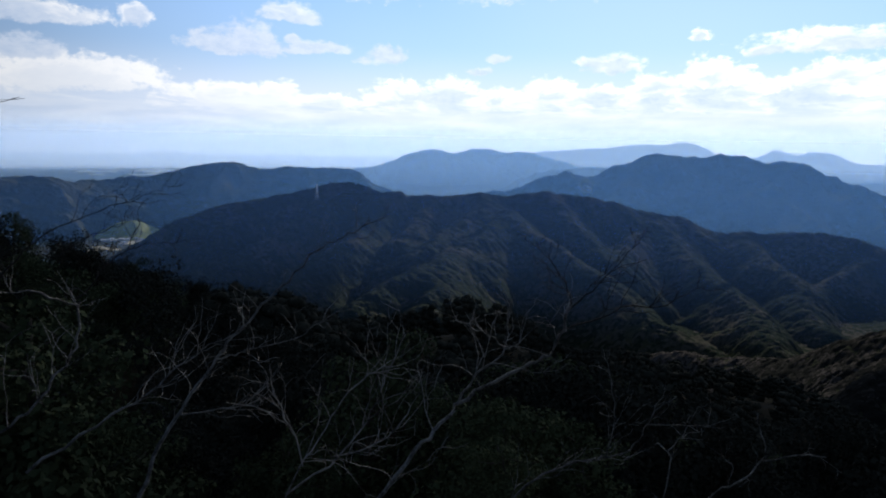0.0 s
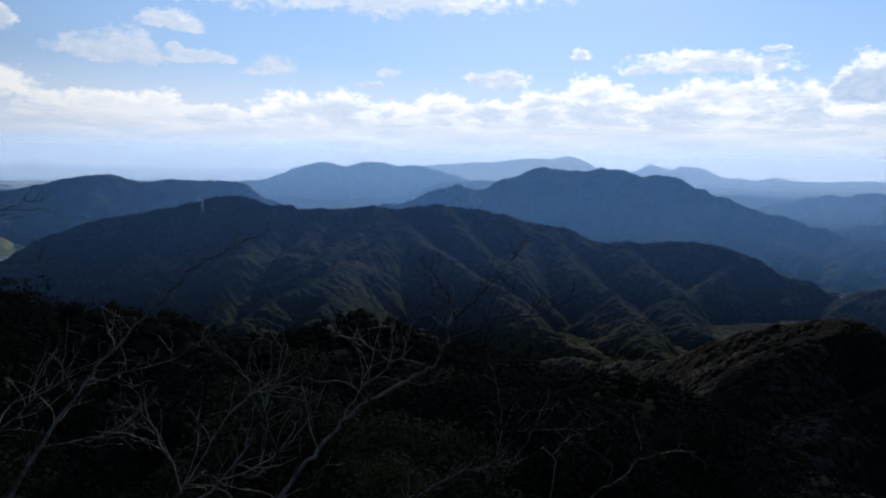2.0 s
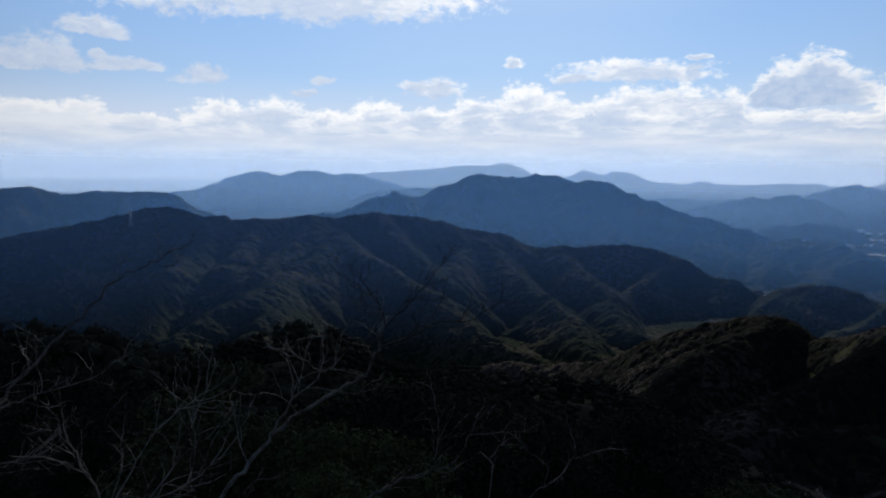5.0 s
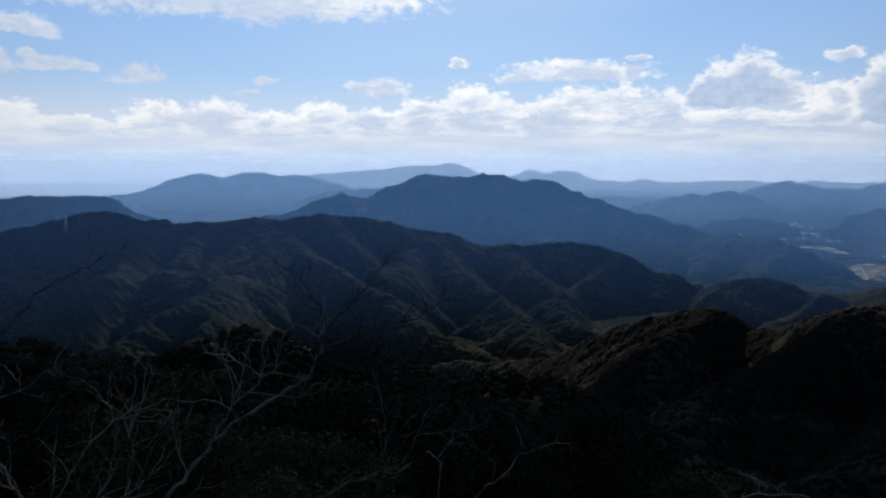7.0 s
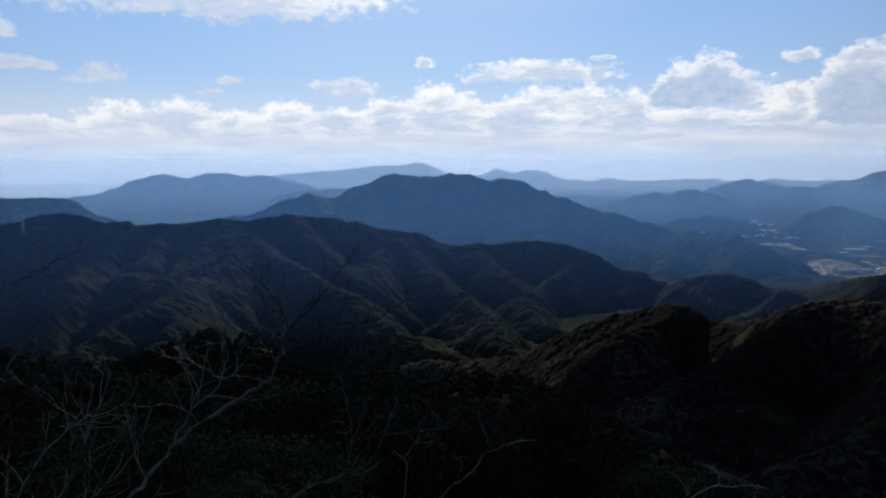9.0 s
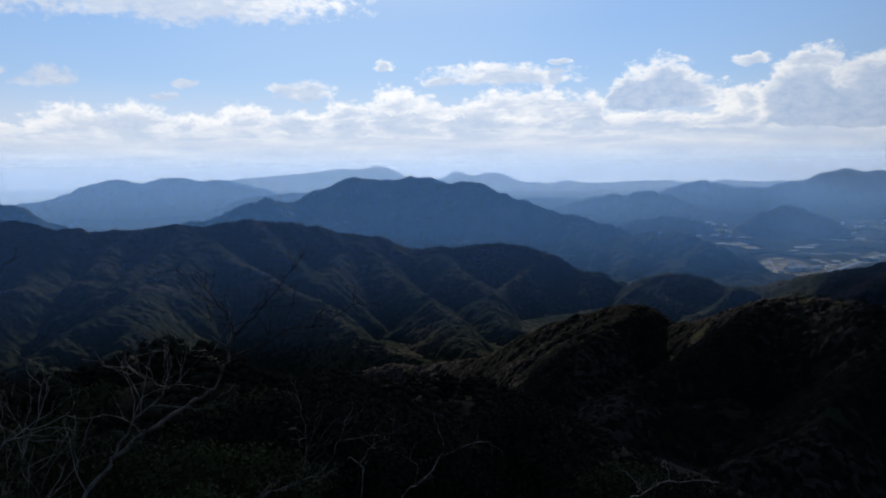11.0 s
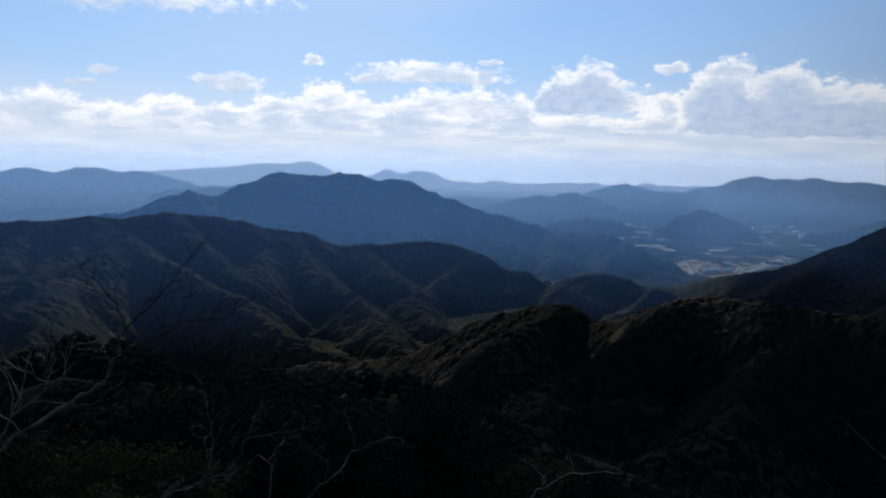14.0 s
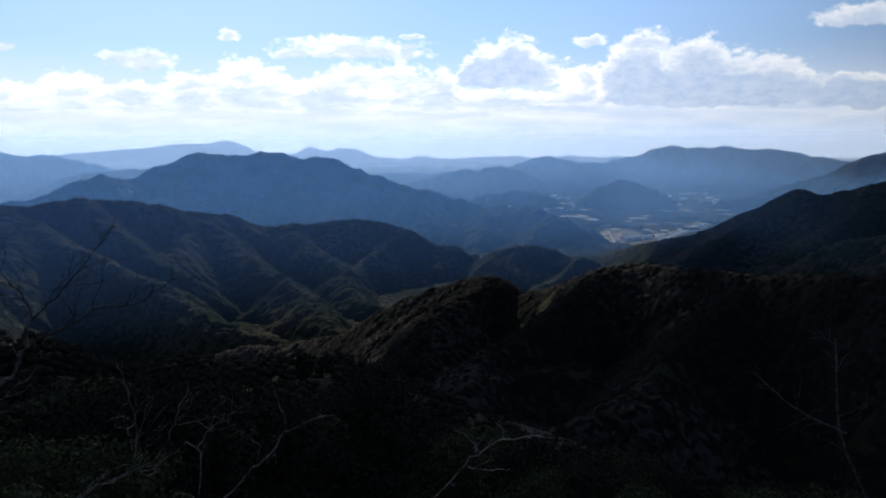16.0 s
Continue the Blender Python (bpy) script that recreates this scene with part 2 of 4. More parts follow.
WHITEWASH = material("white_wall", (0.62, 0.61, 0.58), (0.82, 0.81, 0.79), 0.6, 0.8, spread=0.3, pieces="object")
ROOFING = material("roof_sheet", (0.25, 0.26, 0.28), (0.80, 0.80, 0.80), 0.6, 0.5, spread=0.8, pieces="object", shine=0.4)
STEEL = material("galvanised_steel", (0.45, 0.46, 0.47), (0.66, 0.67, 0.68), 2.0, 0.45, shine=0.5)
VAPOUR = material("cloud_vapour", (0.80, 0.81, 0.83), (0.90, 0.90, 0.90), 0.004, 1.0, shine=0.0)
SEA = material("sea_water", (0.10, 0.13, 0.16), (0.16, 0.19, 0.22), 0.002, 0.35, shine=0.5)


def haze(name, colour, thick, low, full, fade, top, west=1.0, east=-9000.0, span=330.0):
    """Stand-in for the haze of distance, put into tinted sheets: mostly clear, lets the sun through from behind,
    densest between the heights full and fade.
    """
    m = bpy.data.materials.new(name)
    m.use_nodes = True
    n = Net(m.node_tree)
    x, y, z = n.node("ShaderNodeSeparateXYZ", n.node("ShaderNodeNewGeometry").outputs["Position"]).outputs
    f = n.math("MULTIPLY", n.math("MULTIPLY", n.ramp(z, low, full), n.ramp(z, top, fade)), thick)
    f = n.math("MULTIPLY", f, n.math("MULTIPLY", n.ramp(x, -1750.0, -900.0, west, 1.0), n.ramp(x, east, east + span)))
    clear, veiling = n.node("ShaderNodeBsdfTransparent"), n.node("ShaderNodeBsdfTranslucent", (*colour, 1))
    n.node("ShaderNodeOutputMaterial", n.node("ShaderNodeMixShader", f, clear.outputs[0], veiling.outputs[0]).outputs[0])
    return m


# ---- land ----


def lattice(x, y, seed):
    """Gradient noise, about -1 to 1, on arrays."""
    xi, yi = np.floor(x).astype(np.int64), np.floor(y).astype(np.int64)
    u, v = x - xi, y - yi

    def corner(i, j):
        k = ((xi + i) * 374761393 + (yi + j) * 668265263 + seed * 974711) & 0x7FFFFFFF
        k = ((k ^ (k >> 13)) * 1274126177) & 0x7FFFFFFF
        a = (k ^ (k >> 16)) % 6283 / 1000.0
        return np.cos(a) * (u - i) + np.sin(a) * (v - j)

    s, t = u * u * u * (u * (6 * u - 15) + 10), v * v * v * (v * (6 * v - 15) + 10)
    a, b = corner(0, 0), corner(0, 1)
    a, b = a + s * (corner(1, 0) - a), b + s * (corner(1, 1) - b)
    return 1.5 * (a + t * (b - a))


def fbm(x, y, size, octaves, seed=1):
    total, gain = 0.0, 1.0
    for k in range(octaves):
        total = total + gain * lattice(x / size * 2 ** k, y / size * 2 ** k, seed + k)
        gain *= 0.5
    return total


def furrows(x, y, size, octaves, seed=1):
    """Sharp crests and rounded gullies, 0 to about 1."""
    total, gain = 0.0, 0.55
    for k in range(octaves):
        total = total + gain * (1 - np.abs(lattice(x / size * 2 ** k, y / size * 2 ** k, seed + k)))
        gain *= 0.5
    return total


def spot(b, r, e):
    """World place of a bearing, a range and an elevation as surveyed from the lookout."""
    b, e = np.radians(b), np.radians(e)
    return np.stack([np.sin(b) * r, np.cos(b) * r, EYE + np.tan(e) * r], -1)


def floor_height(r):
    """The valley floor rises slowly to the far coast and plains."""
    return np.interp(r, [0, 2600, 3000, 3400, 3800, 4300, 4900], [0, 0, 15, 60, 120, 190, 268])


def smooth_line(points, steps=8):
    p = spot(*np.array(points, float).T)
    p = np.vstack([2 * p[0] - p[1], p, 2 * p[-1] - p[-2]])
    t = np.linspace(0, 1, steps, endpoint=False)[:, None]
    out = []
    for a, b, c, d in zip(p, p[1:], p[2:], p[3:]):
        out.append(0.5 * (2 * b + (c - a) * t + (2 * a - 5 * b + 4 * c - d) * t * t + (3 * b - a - 3 * c + d) * t ** 3))
    return np.vstack(out + [p[-2:-1]])


def crest_height(x, y, lines, steep, give=9.0):
    """The height of a range: from each crest line the ground falls away on both sides. Also how far the nearest crest is."""
    top, away = np.full(x.shape, -900.0), np.full(x.shape, 9e3)
    for points, fall in lines:
        p = smooth_line(points)
        line = np.full(x.shape, -900.0)
        for a, b in zip(p, p[1:]):
            d = b - a
            t = np.clip(((x - a[0]) * d[0] + (y - a[1]) * d[1]) / (d[0] ** 2 + d[1] ** 2), 0, 1)
            dist = np.hypot(x - a[0] - t * d[0], y - a[1] - t * d[1])
            away = np.minimum(away, dist)
            line = np.maximum(line, a[2] + t * d[2] - steep * fall * (np.sqrt(dist * dist + give * give) - give))
        k = np.clip(0.5 + 0.5 * (line - top) / give, 0, 1)
        top = top + (line - top) * k + give * k * (1 - k)
    return top, away


chance = np.random.default_rng(7)


def blades(centres, size, outward=None):
    """One small four-sided leaf tuft at each centre; outward: the way that it roughly faces."""
    n = len(centres)
    face = chance.normal(size=(n, 3)) * 0.55
    if outward is not None:
        face = face + outward / (np.linalg.norm(outward, axis=1)[:, None] + 1e-9)
    a = np.cross(face, chance.normal(size=(n, 3)))
    a /= np.linalg.norm(a, axis=1)[:, None]
    b = np.cross(face, a)
    b /= np.linalg.norm(b, axis=1)[:, None]
    s = np.asarray(size)[:, None] * chance.uniform(0.6, 1.2, (n, 1))
    k = chance.uniform(0.45, 0.9, (n, 1))
    verts = np.stack([centres - a * s, centres - b * s * k, centres + a * s * 0.9, centres + b * s * k], 1)
    return verts.reshape(-1, 3), np.arange(n * 4).reshape(n, 4)


def within(n):
    """Points in a unit ball, more of them near its skin."""
    p = chance.normal(size=(n, 3))
    return p / np.linalg.norm(p, axis=1)[:, None] * chance.uniform(0.25, 1, (n, 1)) ** 0.4


class Land:
    """A range of hills: crest lines plus side spurs and gullies."""

    def __init__(self, lines, steep, gully, size, seed, rough=0.0, grain=30.0, round_top=9.0, folds=3):
        self.round_top, self.folds = round_top, folds
        self.lines, self.steep, self.gully, self.size, self.seed, self.rough, self.grain = lines, steep, gully, size, seed, rough, grain

    def height(self, x, y):
        wx, wy = x + 0.34 * self.size * fbm(x, y, self.size * 1.7, 2, self.seed + 30), y + 0.34 * self.size * fbm(x, y, self.size * 1.7, 2, self.seed + 40)
        drift = 0.11 * self.size
        jx, jy = x + drift * fbm(x, y, 0.9 * self.size, 2, self.seed + 50), y + drift * fbm(x, y, 0.9 * self.size, 2, self.seed + 60)
        top, away = crest_height(jx, jy, self.lines, self.steep, self.round_top)
        cut = np.clip(0.22 + away / (0.8 * self.size), 0, 1)
        top = top + self.gully * cut * (furrows(wx, wy, self.size, self.folds, self.seed) - 0.62)
        return top + self.rough * (fbm(x, y, self.grain, 4, self.seed + 9) + 0.9 * (furrows(x, y, 0.8 * self.grain, 4, self.seed + 70) - 0.74))


def mesh_of(name, verts, faces, mat, smooth=True):
    me = bpy.data.meshes.new(name)
    verts, faces = np.asarray(verts, np.float32), np.asarray(faces, np.int32)
    n, k = faces.shape
    me.vertices.add(len(verts))
    me.vertices.foreach_set("co", verts.ravel())
    me.loops.add(n * k)
    me.loops.foreach_set("vertex_index", faces.ravel())
    me.polygons.add(n)
    me.polygons.foreach_set("loop_start", np.arange(n, dtype=np.int32) * k)
    me.polygons.foreach_set("use_smooth", np.full(n, smooth))
    me.materials.append(mat)
    me.update(calc_edges=True)
    me.validate()
    return me


def fan(bearings, ranges):
    b, r = np.meshgrid(np.radians(bearings), ranges)
    return np.sin(b) * r, np.cos(b) * r


def sheet(name, x, y, z, keep, mat):
    rows, cols = x.shape
    i = np.arange(rows * cols).reshape(rows, cols)
    quads = np.stack([i[:-1, :-1], i[:-1, 1:], i[1:, 1:], i[1:, :-1]], -1).reshape(-1, 4)
    quads = quads[keep.ravel()[quads].any(1)]
    used, flat_index = np.unique(quads, return_inverse=True)
    verts = np.stack([x, y, z], -1).reshape(-1, 3)[used]
    return new(name, mesh_of(name, verts, flat_index.reshape(-1, 4)[:, ::-1], mat))


def domes(x, y, size, seed):
    """A closed canopy: the round tops of trees about size apart, 0 to about 1."""
    u, v = x / size, y / size
    i, j = np.floor(u).astype(np.int64), np.floor(v).astype(np.int64)
    best = np.zeros(x.shape)
    for di in (-1, 0, 1):
        for dj in (-1, 0, 1):
            k = ((i + di) * 73856093 ^ (j + dj) * 19349663 ^ seed * 83492791) & 0x7FFFFFFF
            k = ((k ^ (k >> 13)) * 1274126177) & 0x7FFFFFFF
            a, b, c, d = (k % 1009) / 1009, (k // 7 % 1013) / 1013, (k // 31 % 997) / 997, (k // 101 % 991) / 991
            wide = 0.58 + 0.34 * c
            d2 = ((u - i - di - a) ** 2 + (v - j - dj - b) ** 2) / (wide * wide)
            best = np.maximum(best, (0.55 + 0.5 * d) * np.sqrt(np.clip(1 - d2, 0, 1)))
    return best


def woods(name, label, land, b0, b1, nb, r0, r1, nr, size, tall, mat, seed, tufts=0, clump=0.0):
    """A woodland canopy over a range of hills, with ragged leaf tufts on the crowns where it is near."""
    x, y = fan(np.linspace(b0, b1, nb), np.geomspace(r0, r1, nr))

    def top(x, y):
        patch = 0.85 + 0.3 * fbm(x, y, 12 * size, 2, seed + 3)
        stand = clump * domes(x, y, 2.7 * size, seed + 40) if clump else 0.0
        return land.height(x, y) + tall * patch * domes(x, y, size, seed) - 0.12 * tall + stand - 0.5 * clump

    z = top(x, y)
    ob = sheet(name, x, y, z, z > floor_height(np.hypot(x, y)) + 3, mat)
    tagged(ob, label, "woodland", kind="stuff")
    if tufts:
        b, r = np.radians(chance.uniform(b0, b1, tufts)), chance.uniform(r0, r1, tufts)
        cx, cy = np.sin(b) * r, np.cos(b) * r
        c = np.stack([cx, cy, top(cx, cy) + chance.uniform(-0.1, 0.5, tufts)], -1)
        verts, quads = blades(c, chance.uniform(0.35, 0.8, tufts), np.tile((0.0, 0.0, 1.0), (tufts, 1)))
        tagged(new("leaf_sprays", mesh_of("leaf_sprays", verts, quads, mat, False)), "ragged leafy and bare twig tops of the woodland", "foliage", kind="stuff")


def hills(name, label, land, b0, b1, nb, r0, r1, nr, mat, category="mountain"):
    x, y = fan(np.linspace(b0, b1, nb), np.geomspace(r0, r1, nr))
    z = land.height(x, y) + (5.0 * domes(x, y, 15.0, 3) if mat is FAR_FOREST else 0)
    base = floor_height(np.hypot(x, y))
    ob = sheet(name, x, y, np.maximum(z, base - 6), z > base - 4, mat)
    return tagged(ob, label, category, kind="structure")


# crest lines: (bearing, range, elevation) and how fast each falls away
MAIN_RIDGE = [(-47, 2050, -10.2), (-44.5, 2050, -8.3), (-41.5, 2080, -6.5), (-38, 2100, -5.0), (-33.8, 2050, -4.3), (-30.3, 2000, -3.6), (-27.5, 1950, -3.15), (-25.7, 1900, -3.85), (-23.9, 1850, -3.9), (-21.5, 1830, -4.2),
              (-16.9, 1800, -3.9), (-14.6, 1800, -4.1), (-11.2, 1820, -3.7), (-7.8, 1850, -4.1), (-5.5, 1880, -4.6), (-3.4, 1920, -5.1), (-1.2, 1950, -5.2), (0.1, 1960, -5.9), (2.2, 1960, -6.5), (3.7, 1950, -6.3)]
EAST_RIDGE = [(3.7, 1950, -6.3), (9.6, 1950, -5.95), (12.8, 1930, -6.9), (15.4, 1920, -8.1), (18.4, 1920, -9.2), (19.9, 1930, -10.2)]
SPURS = [
    [(-16.8, 1790, -4.0), (-15.4, 1690, -4.95), (-12.8, 1530, -6.7), (-9.75, 1400, -8.6), (-6.6, 1290, -10.3), (-4.2, 1190, -12.5), (-1.5, 1110, -13.9), (1.0, 1060, -14.9), (2.6, 1030, -15.5)],
    [(-16.8, 1700, -4.9), (-18.2, 1600, -6.1), (-20.0, 1480, -7.4), (-22.4, 1380, -8.9)],
    [(-14.5, 1640, -5.4), (-17.7, 1400, -7.9), (-21.3, 1180, -10.1), (-23.6, 1130, -10.9), (-25.3, 1090, -12.1), (-27.6, 1030, -13.4)],
    [(-21.3, 1180, -10.2), (-20.0, 1110, -11.6), (-21.0, 1040, -13.0)],
    [(-2.7, 1920, -5.1), (-1.2, 1760, -7.3), (1.7, 1560, -9.7), (3.3, 1450, -10.9), (5.7, 1280, -13.2), (6.5, 1200, -14.4)],
    [(-2.9, 1900, -5.3), (-4.3, 1760, -6.7), (-5.2, 1640, -8.0), (-6.0, 1520, -9.4)],
    [(2.8, 1950, -6.3), (4.8, 1800, -7.7), (7.1, 1650, -9.3), (8.2, 1520, -11.2), (9.6, 1400, -13.0)],
    [(12.6, 1920, -7.1), (10.6, 1790, -8.4), (8.85, 1680, -9.9), (8.2, 1600, -11.2)],
    [(16.7, 1915, -8.4), (14.4, 1780, -10.3), (12.0, 1650, -11.8)],
]
SIDE_SPURS = [
    [(-27.5, 1900, -3.6), (-31.0, 1700, -6.3), (-36.0, 1500, -8.5), (-40.0, 1380, -10.2)],
    [(-24.5, 1840, -4.1), (-26.2, 1700, -5.8), (-27.5, 1540, -7.7), (-31.0, 1390, -9.6), (-34.0, 1280, -11.2)],
    [(-11.2, 1810, -3.9), (-9.6, 1690, -5.8), (-7.6, 1570, -7.6), (-6.2, 1490, -8.9)],
    [(-21.0, 1820, -4.4), (-21.8, 1680, -6.2), (-23.6, 1540, -7.9)],
]
RIDGE = Land([(MAIN_RIDGE, 1.0), (EAST_RIDGE, 1.0)] + [(s, 1.1) for s in SPURS + SIDE_SPURS], 0.86, 15.0, 130.0, 3, 3.2, 55.0, 24.0, 3)
hills("wooded_ridge", "wooded ridge with steep spurs in winter colours", RIDGE, -58, 24, 330, 900, 2100, 110, FOREST)

TWIN_CREST = [(-21, 2950, -4.8), (-18.3, 2950, -4.1), (-14.6, 2950, -3.6), (-11.9, 2950, -2.6), (-10.1, 3000, -2.15), (-8.3, 3050, -2.35), (-5.7, 3100, -1.45), (-3.6, 3150, -0.6), (-1.9, 3150, -0.52),
                (0.2, 3150, -0.72), (2.5, 3150, -0.5), (4.1, 3120, -0.8), (6.4, 3080, -0.95), (9.4, 3000, -2.0), (14.4, 2900, -3.6), (19.1, 2780, -4.75), (21.4, 2700, -4.95),
                (24.2, 2580, -5.35), (26, 2500, -6.2), (27.8, 2400, -7.5), (29.2, 2330, -8.6)]
TWIN = Land([(TWIN_CREST, 1.0),
             ([(-3, 3130, -0.8), (-5, 2850, -3.0), (-6, 2600, -5.2)], 1.1), ([(3, 3130, -0.7), (6, 2800, -3.4), (9, 2550, -6.0)], 1.1),
             ([(12, 2930, -2.9), (14.5, 2650, -5.4), (15.5, 2450, -7.4)], 1.1), ([(19, 2780, -4.9), (19.6, 2500, -6.7), (19.2, 2280, -8.6)], 1.0), ([(24.2, 2580, -5.6), (23.6, 2400, -7.2), (23, 2240, -8.8)], 1.0), ([(27, 2440, -7.1), (26.2, 2300, -8.5)], 1.0), ([(15.5, 2880, -3.9), (16.2, 2600, -6.0), (16.0, 2350, -8.2)], 1.0)], 0.55, 78.0, 260.0, 11, 13.0, 120.0, 5.0)
hills("twin_mountain", "long dark forested mountain with a double summit", TWIN, -26, 32, 640, 2150, 3300, 170, FAR_FOREST)

WEST = Land([([(-52, 3150, -3.6), (-47.1, 3150, -3.0), (-43.7, 3150, -2.75), (-41.3, 3150, -2.3), (-37.2, 3150, -1.6), (-35.9, 3150, -1.7), (-33.8, 3150, -2.1), (-32.5, 3150, -1.85), (-30.2, 3150, -2.0),
                (-27.5, 3150, -2.05), (-25.7, 3130, -2.9), (-23, 3100, -4.3), (-21, 3100, -5.4)], 1.0), ([(-37, 3130, -1.8), (-38.5, 2950, -3.6), (-39, 2800, -5.6)], 1.1), ([(-31, 3130, -2.1), (-31, 2950, -3.8), (-31.5, 2800, -5.6)], 1.1)], 0.68, 42.0, 240.0, 21, 10.0, 120.0, 6.0)
hills("west_mountain", "dark blue forested mountain above the coastal plain", WEST, -56, -18, 330, 2550, 3190, 120, FAR_FOREST)

COAST_RIDGE = Land([([(-66, 2900, -2.2), (-58, 2950, -2.5), (-52.4, 3000, -2.75), (-49.3, 3000, -2.65), (-47.1, 3000, -3.05), (-43.4, 3000, -3.6), (-39.8, 3000, -4.4), (-36, 3000, -5.3), (-33, 3000, -6.6)], 1.0)], 0.72, 38.0, 230.0, 27, 9.0, 110.0, 6.0)
hills("west_ridge", "low forested ridge before the coastal plain", COAST_RIDGE, -72, -30, 300, 2600, 3190, 90, FAR_FOREST)

FAR_WEST = Land([([(-28.5, 4110, -3.0), (-27.1, 4110, -2.0), (-23.9, 4110, -1.3), (-20.7, 4110, -0.5), (-18.8, 4110, -0.75), (-16, 4100, -1.5), (-13, 4090, -2.6), (-10, 4080, -3.6)], 1.0),
                 ([(-20.5, 4170, -0.9), (-18.5, 4180, -0.6), (-17, 4190, -0.3), (-14.7, 4190, -0.42), (-12.4, 4190, -0.75), (-10.1, 4190, -1.35), (-7, 4190, -2.2)], 1.0)], 0.78, 40.0, 300.0, 33, 17.0, 170.0, 4.0)
hills("far_mountain", "pale blue distant mountain in haze", FAR_WEST, -31, -4, 380, 3775, 4225, 100, FAR_FOREST)

MIDDLE = Land([([(-19, 3480, -4.6), (-15.5, 3480, -3.4), (-13.3, 3500, -2.5), (-10.1, 3520, -1.75), (-7.4, 3520, -1.55), (-5.7, 3520, -1.35), (-3, 3500, -1.3)], 1.0)], 0.80, 30.0, 220.0, 39, 11.0, 120.0, 4.0)
hills("middle_hills", "hazy wooded hills behind the ridge", MIDDLE, -22, 2, 300, 3215, 3700, 70, FAR_FOREST)

PLATEAU = Land([([(-16, 4620, -0.75), (-10.6, 4620, -0.3), (-7.2, 4620, 0.0), (-4, 4620, 0.3), (-2.2, 4620, 0.32), (-0.7, 4620, 0.5), (0.4, 4620, 0.1), (1.2, 4620, -0.5), (3, 4620, -0.9)], 1.0),
                ([(-9, 4500, -1.0), (-4, 4480, -0.5), (-1, 4480, -0.7), (1.5, 4480, -0.6), (3, 4480, -1.0)], 1.0)], 0.80, 14.0, 420.0, 43, 4.0, 170.0, 3.0)
hills("plateau_mountain", "very pale flat-topped mountain on the skyline", PLATEAU, -19, 6, 340, 4245, 4760, 70, FAR_FOREST)

PEAKS = Land([([(1.3, 4500, -0.6), (3.9, 4500, -0.4), (5.3, 4500, 0.0), (7.0, 4500, -0.42), (9.0, 4500, -0.18), (10.4, 4500, -0.75), (12.6, 4500, -1.0), (14.3, 4500, -0.75), (16, 4500, -0.95), (19, 4520, -0.95), (22.5, 4520, -0.9), (26, 4520, -0.95), (30, 4520, -1.0)], 1.0),
              ([(6, 4370, -1.4), (10, 4370, -1.3), (15, 4370, -1.6), (20, 4370, -1.5)], 1.0)], 0.80, 16.0, 300.0, 47, 17.0, 190.0, 3.0)
hills("twin_peaks", "two small pale peaks on the hazy skyline", PEAKS, -1, 33, 420, 4245, 4740, 60, FAR_FOREST)

EAST_HILLS = Land([([(12.1, 3650, -3.1), (14.9, 3680, -2.45), (17.7, 3700, -2.05), (20.5, 3720, -1.65), (22.3, 3720, -2.0), (24, 3720, -2.8)], 1.0),
                   ([(21.5, 4010, -1.8), (23.2, 4010, -1.25), (24.8, 4010, -0.9), (26.8, 4010, -1.3), (29.4, 4010, -1.5)], 1.0),
                   ([(26.8, 3480, -4.5), (28.4, 3480, -3.3), (29.9, 3480, -2.8), (31.4, 3480, -2.95), (32.9, 3480, -3.5), (34.6, 3480, -4.4)], 1.0),
                   ([(19.5, 3430, -4.0), (22, 3430, -3.7), (24.5, 3430, -4.0)], 1.0), ([(35.5, 3440, -5.0), (38, 3440, -4.2), (41, 3420, -3.8)], 1.0)], 0.78, 30.0, 200.0, 53, 14.0, 130.0, 4.0)
hills("east_hills", "low hazy wooded hills around the valley", EAST_HILLS, 9, 43, 380, 2930, 4200, 130, FAR_FOREST)

EAST_MOUNTAIN = Land([([(27, 4130, -1.6), (29.4, 4130, -1.25), (31.6, 4130, -0.8), (34.7, 4130, 0.0), (36.6, 4130, -0.2), (38.3, 4130, -0.05), (40.5, 4130, -0.55), (42.8, 4130, -0.65), (44.6, 4130, -1.0), (46, 4110, -1.3), (50, 4090, -1.6)], 1.0),
                      ([(40, 3500, -3.9), (43, 3480, -2.7), (46, 3450, -1.6), (48.3, 3420, -0.85), (53, 3400, 0.2), (60, 3400, 0.5)], 1.0),
                      ([(35, 4110, -0.3), (34, 3970, -1.6), (33.5, 3850, -2.8)], 1.1), ([(39, 4110, -0.3), (39.5, 3960, -1.8), (39, 3840, -2.9)], 1.1)], 0.78, 42.0, 280.0, 59, 19.0, 190.0, 3.0)
hills("east_mountain", "broad blue mountain beyond the river valley", EAST_MOUNTAIN, 24, 66, 480, 3230, 4225, 130, FAR_FOREST)

SHOULDER = Land([([(25.5, 1980, -10.2), (29.1, 1900, -8.7), (32.7, 1800, -7.8), (36, 1700, -6.8), (40, 1600, -5.2), (41.8, 1560, -4.1), (43.3, 1540, -3.4), (44.4, 1540, -3.7), (46.2, 1530, -3.6), (48.4, 1500, -2.9), (55, 1450, -1.5), (64, 1400, -1.0)], 1.0),
                 ([(42.5, 1540, -4.0), (38.5, 1400, -7.2), (34.5, 1300, -9.8)], 1.1), ([(48, 1480, -3.3), (45, 1280, -6.6), (41, 1150, -9.8)], 1.1),
                 ([(55, 980, -4), (48.7, 1050, -6.4), (45.7, 1080, -7.6), (43.6, 1100, -9.0), (41, 1120, -10.6)], 1.1)], 0.70, 46.0, 160.0, 63, 3.4, 60.0)
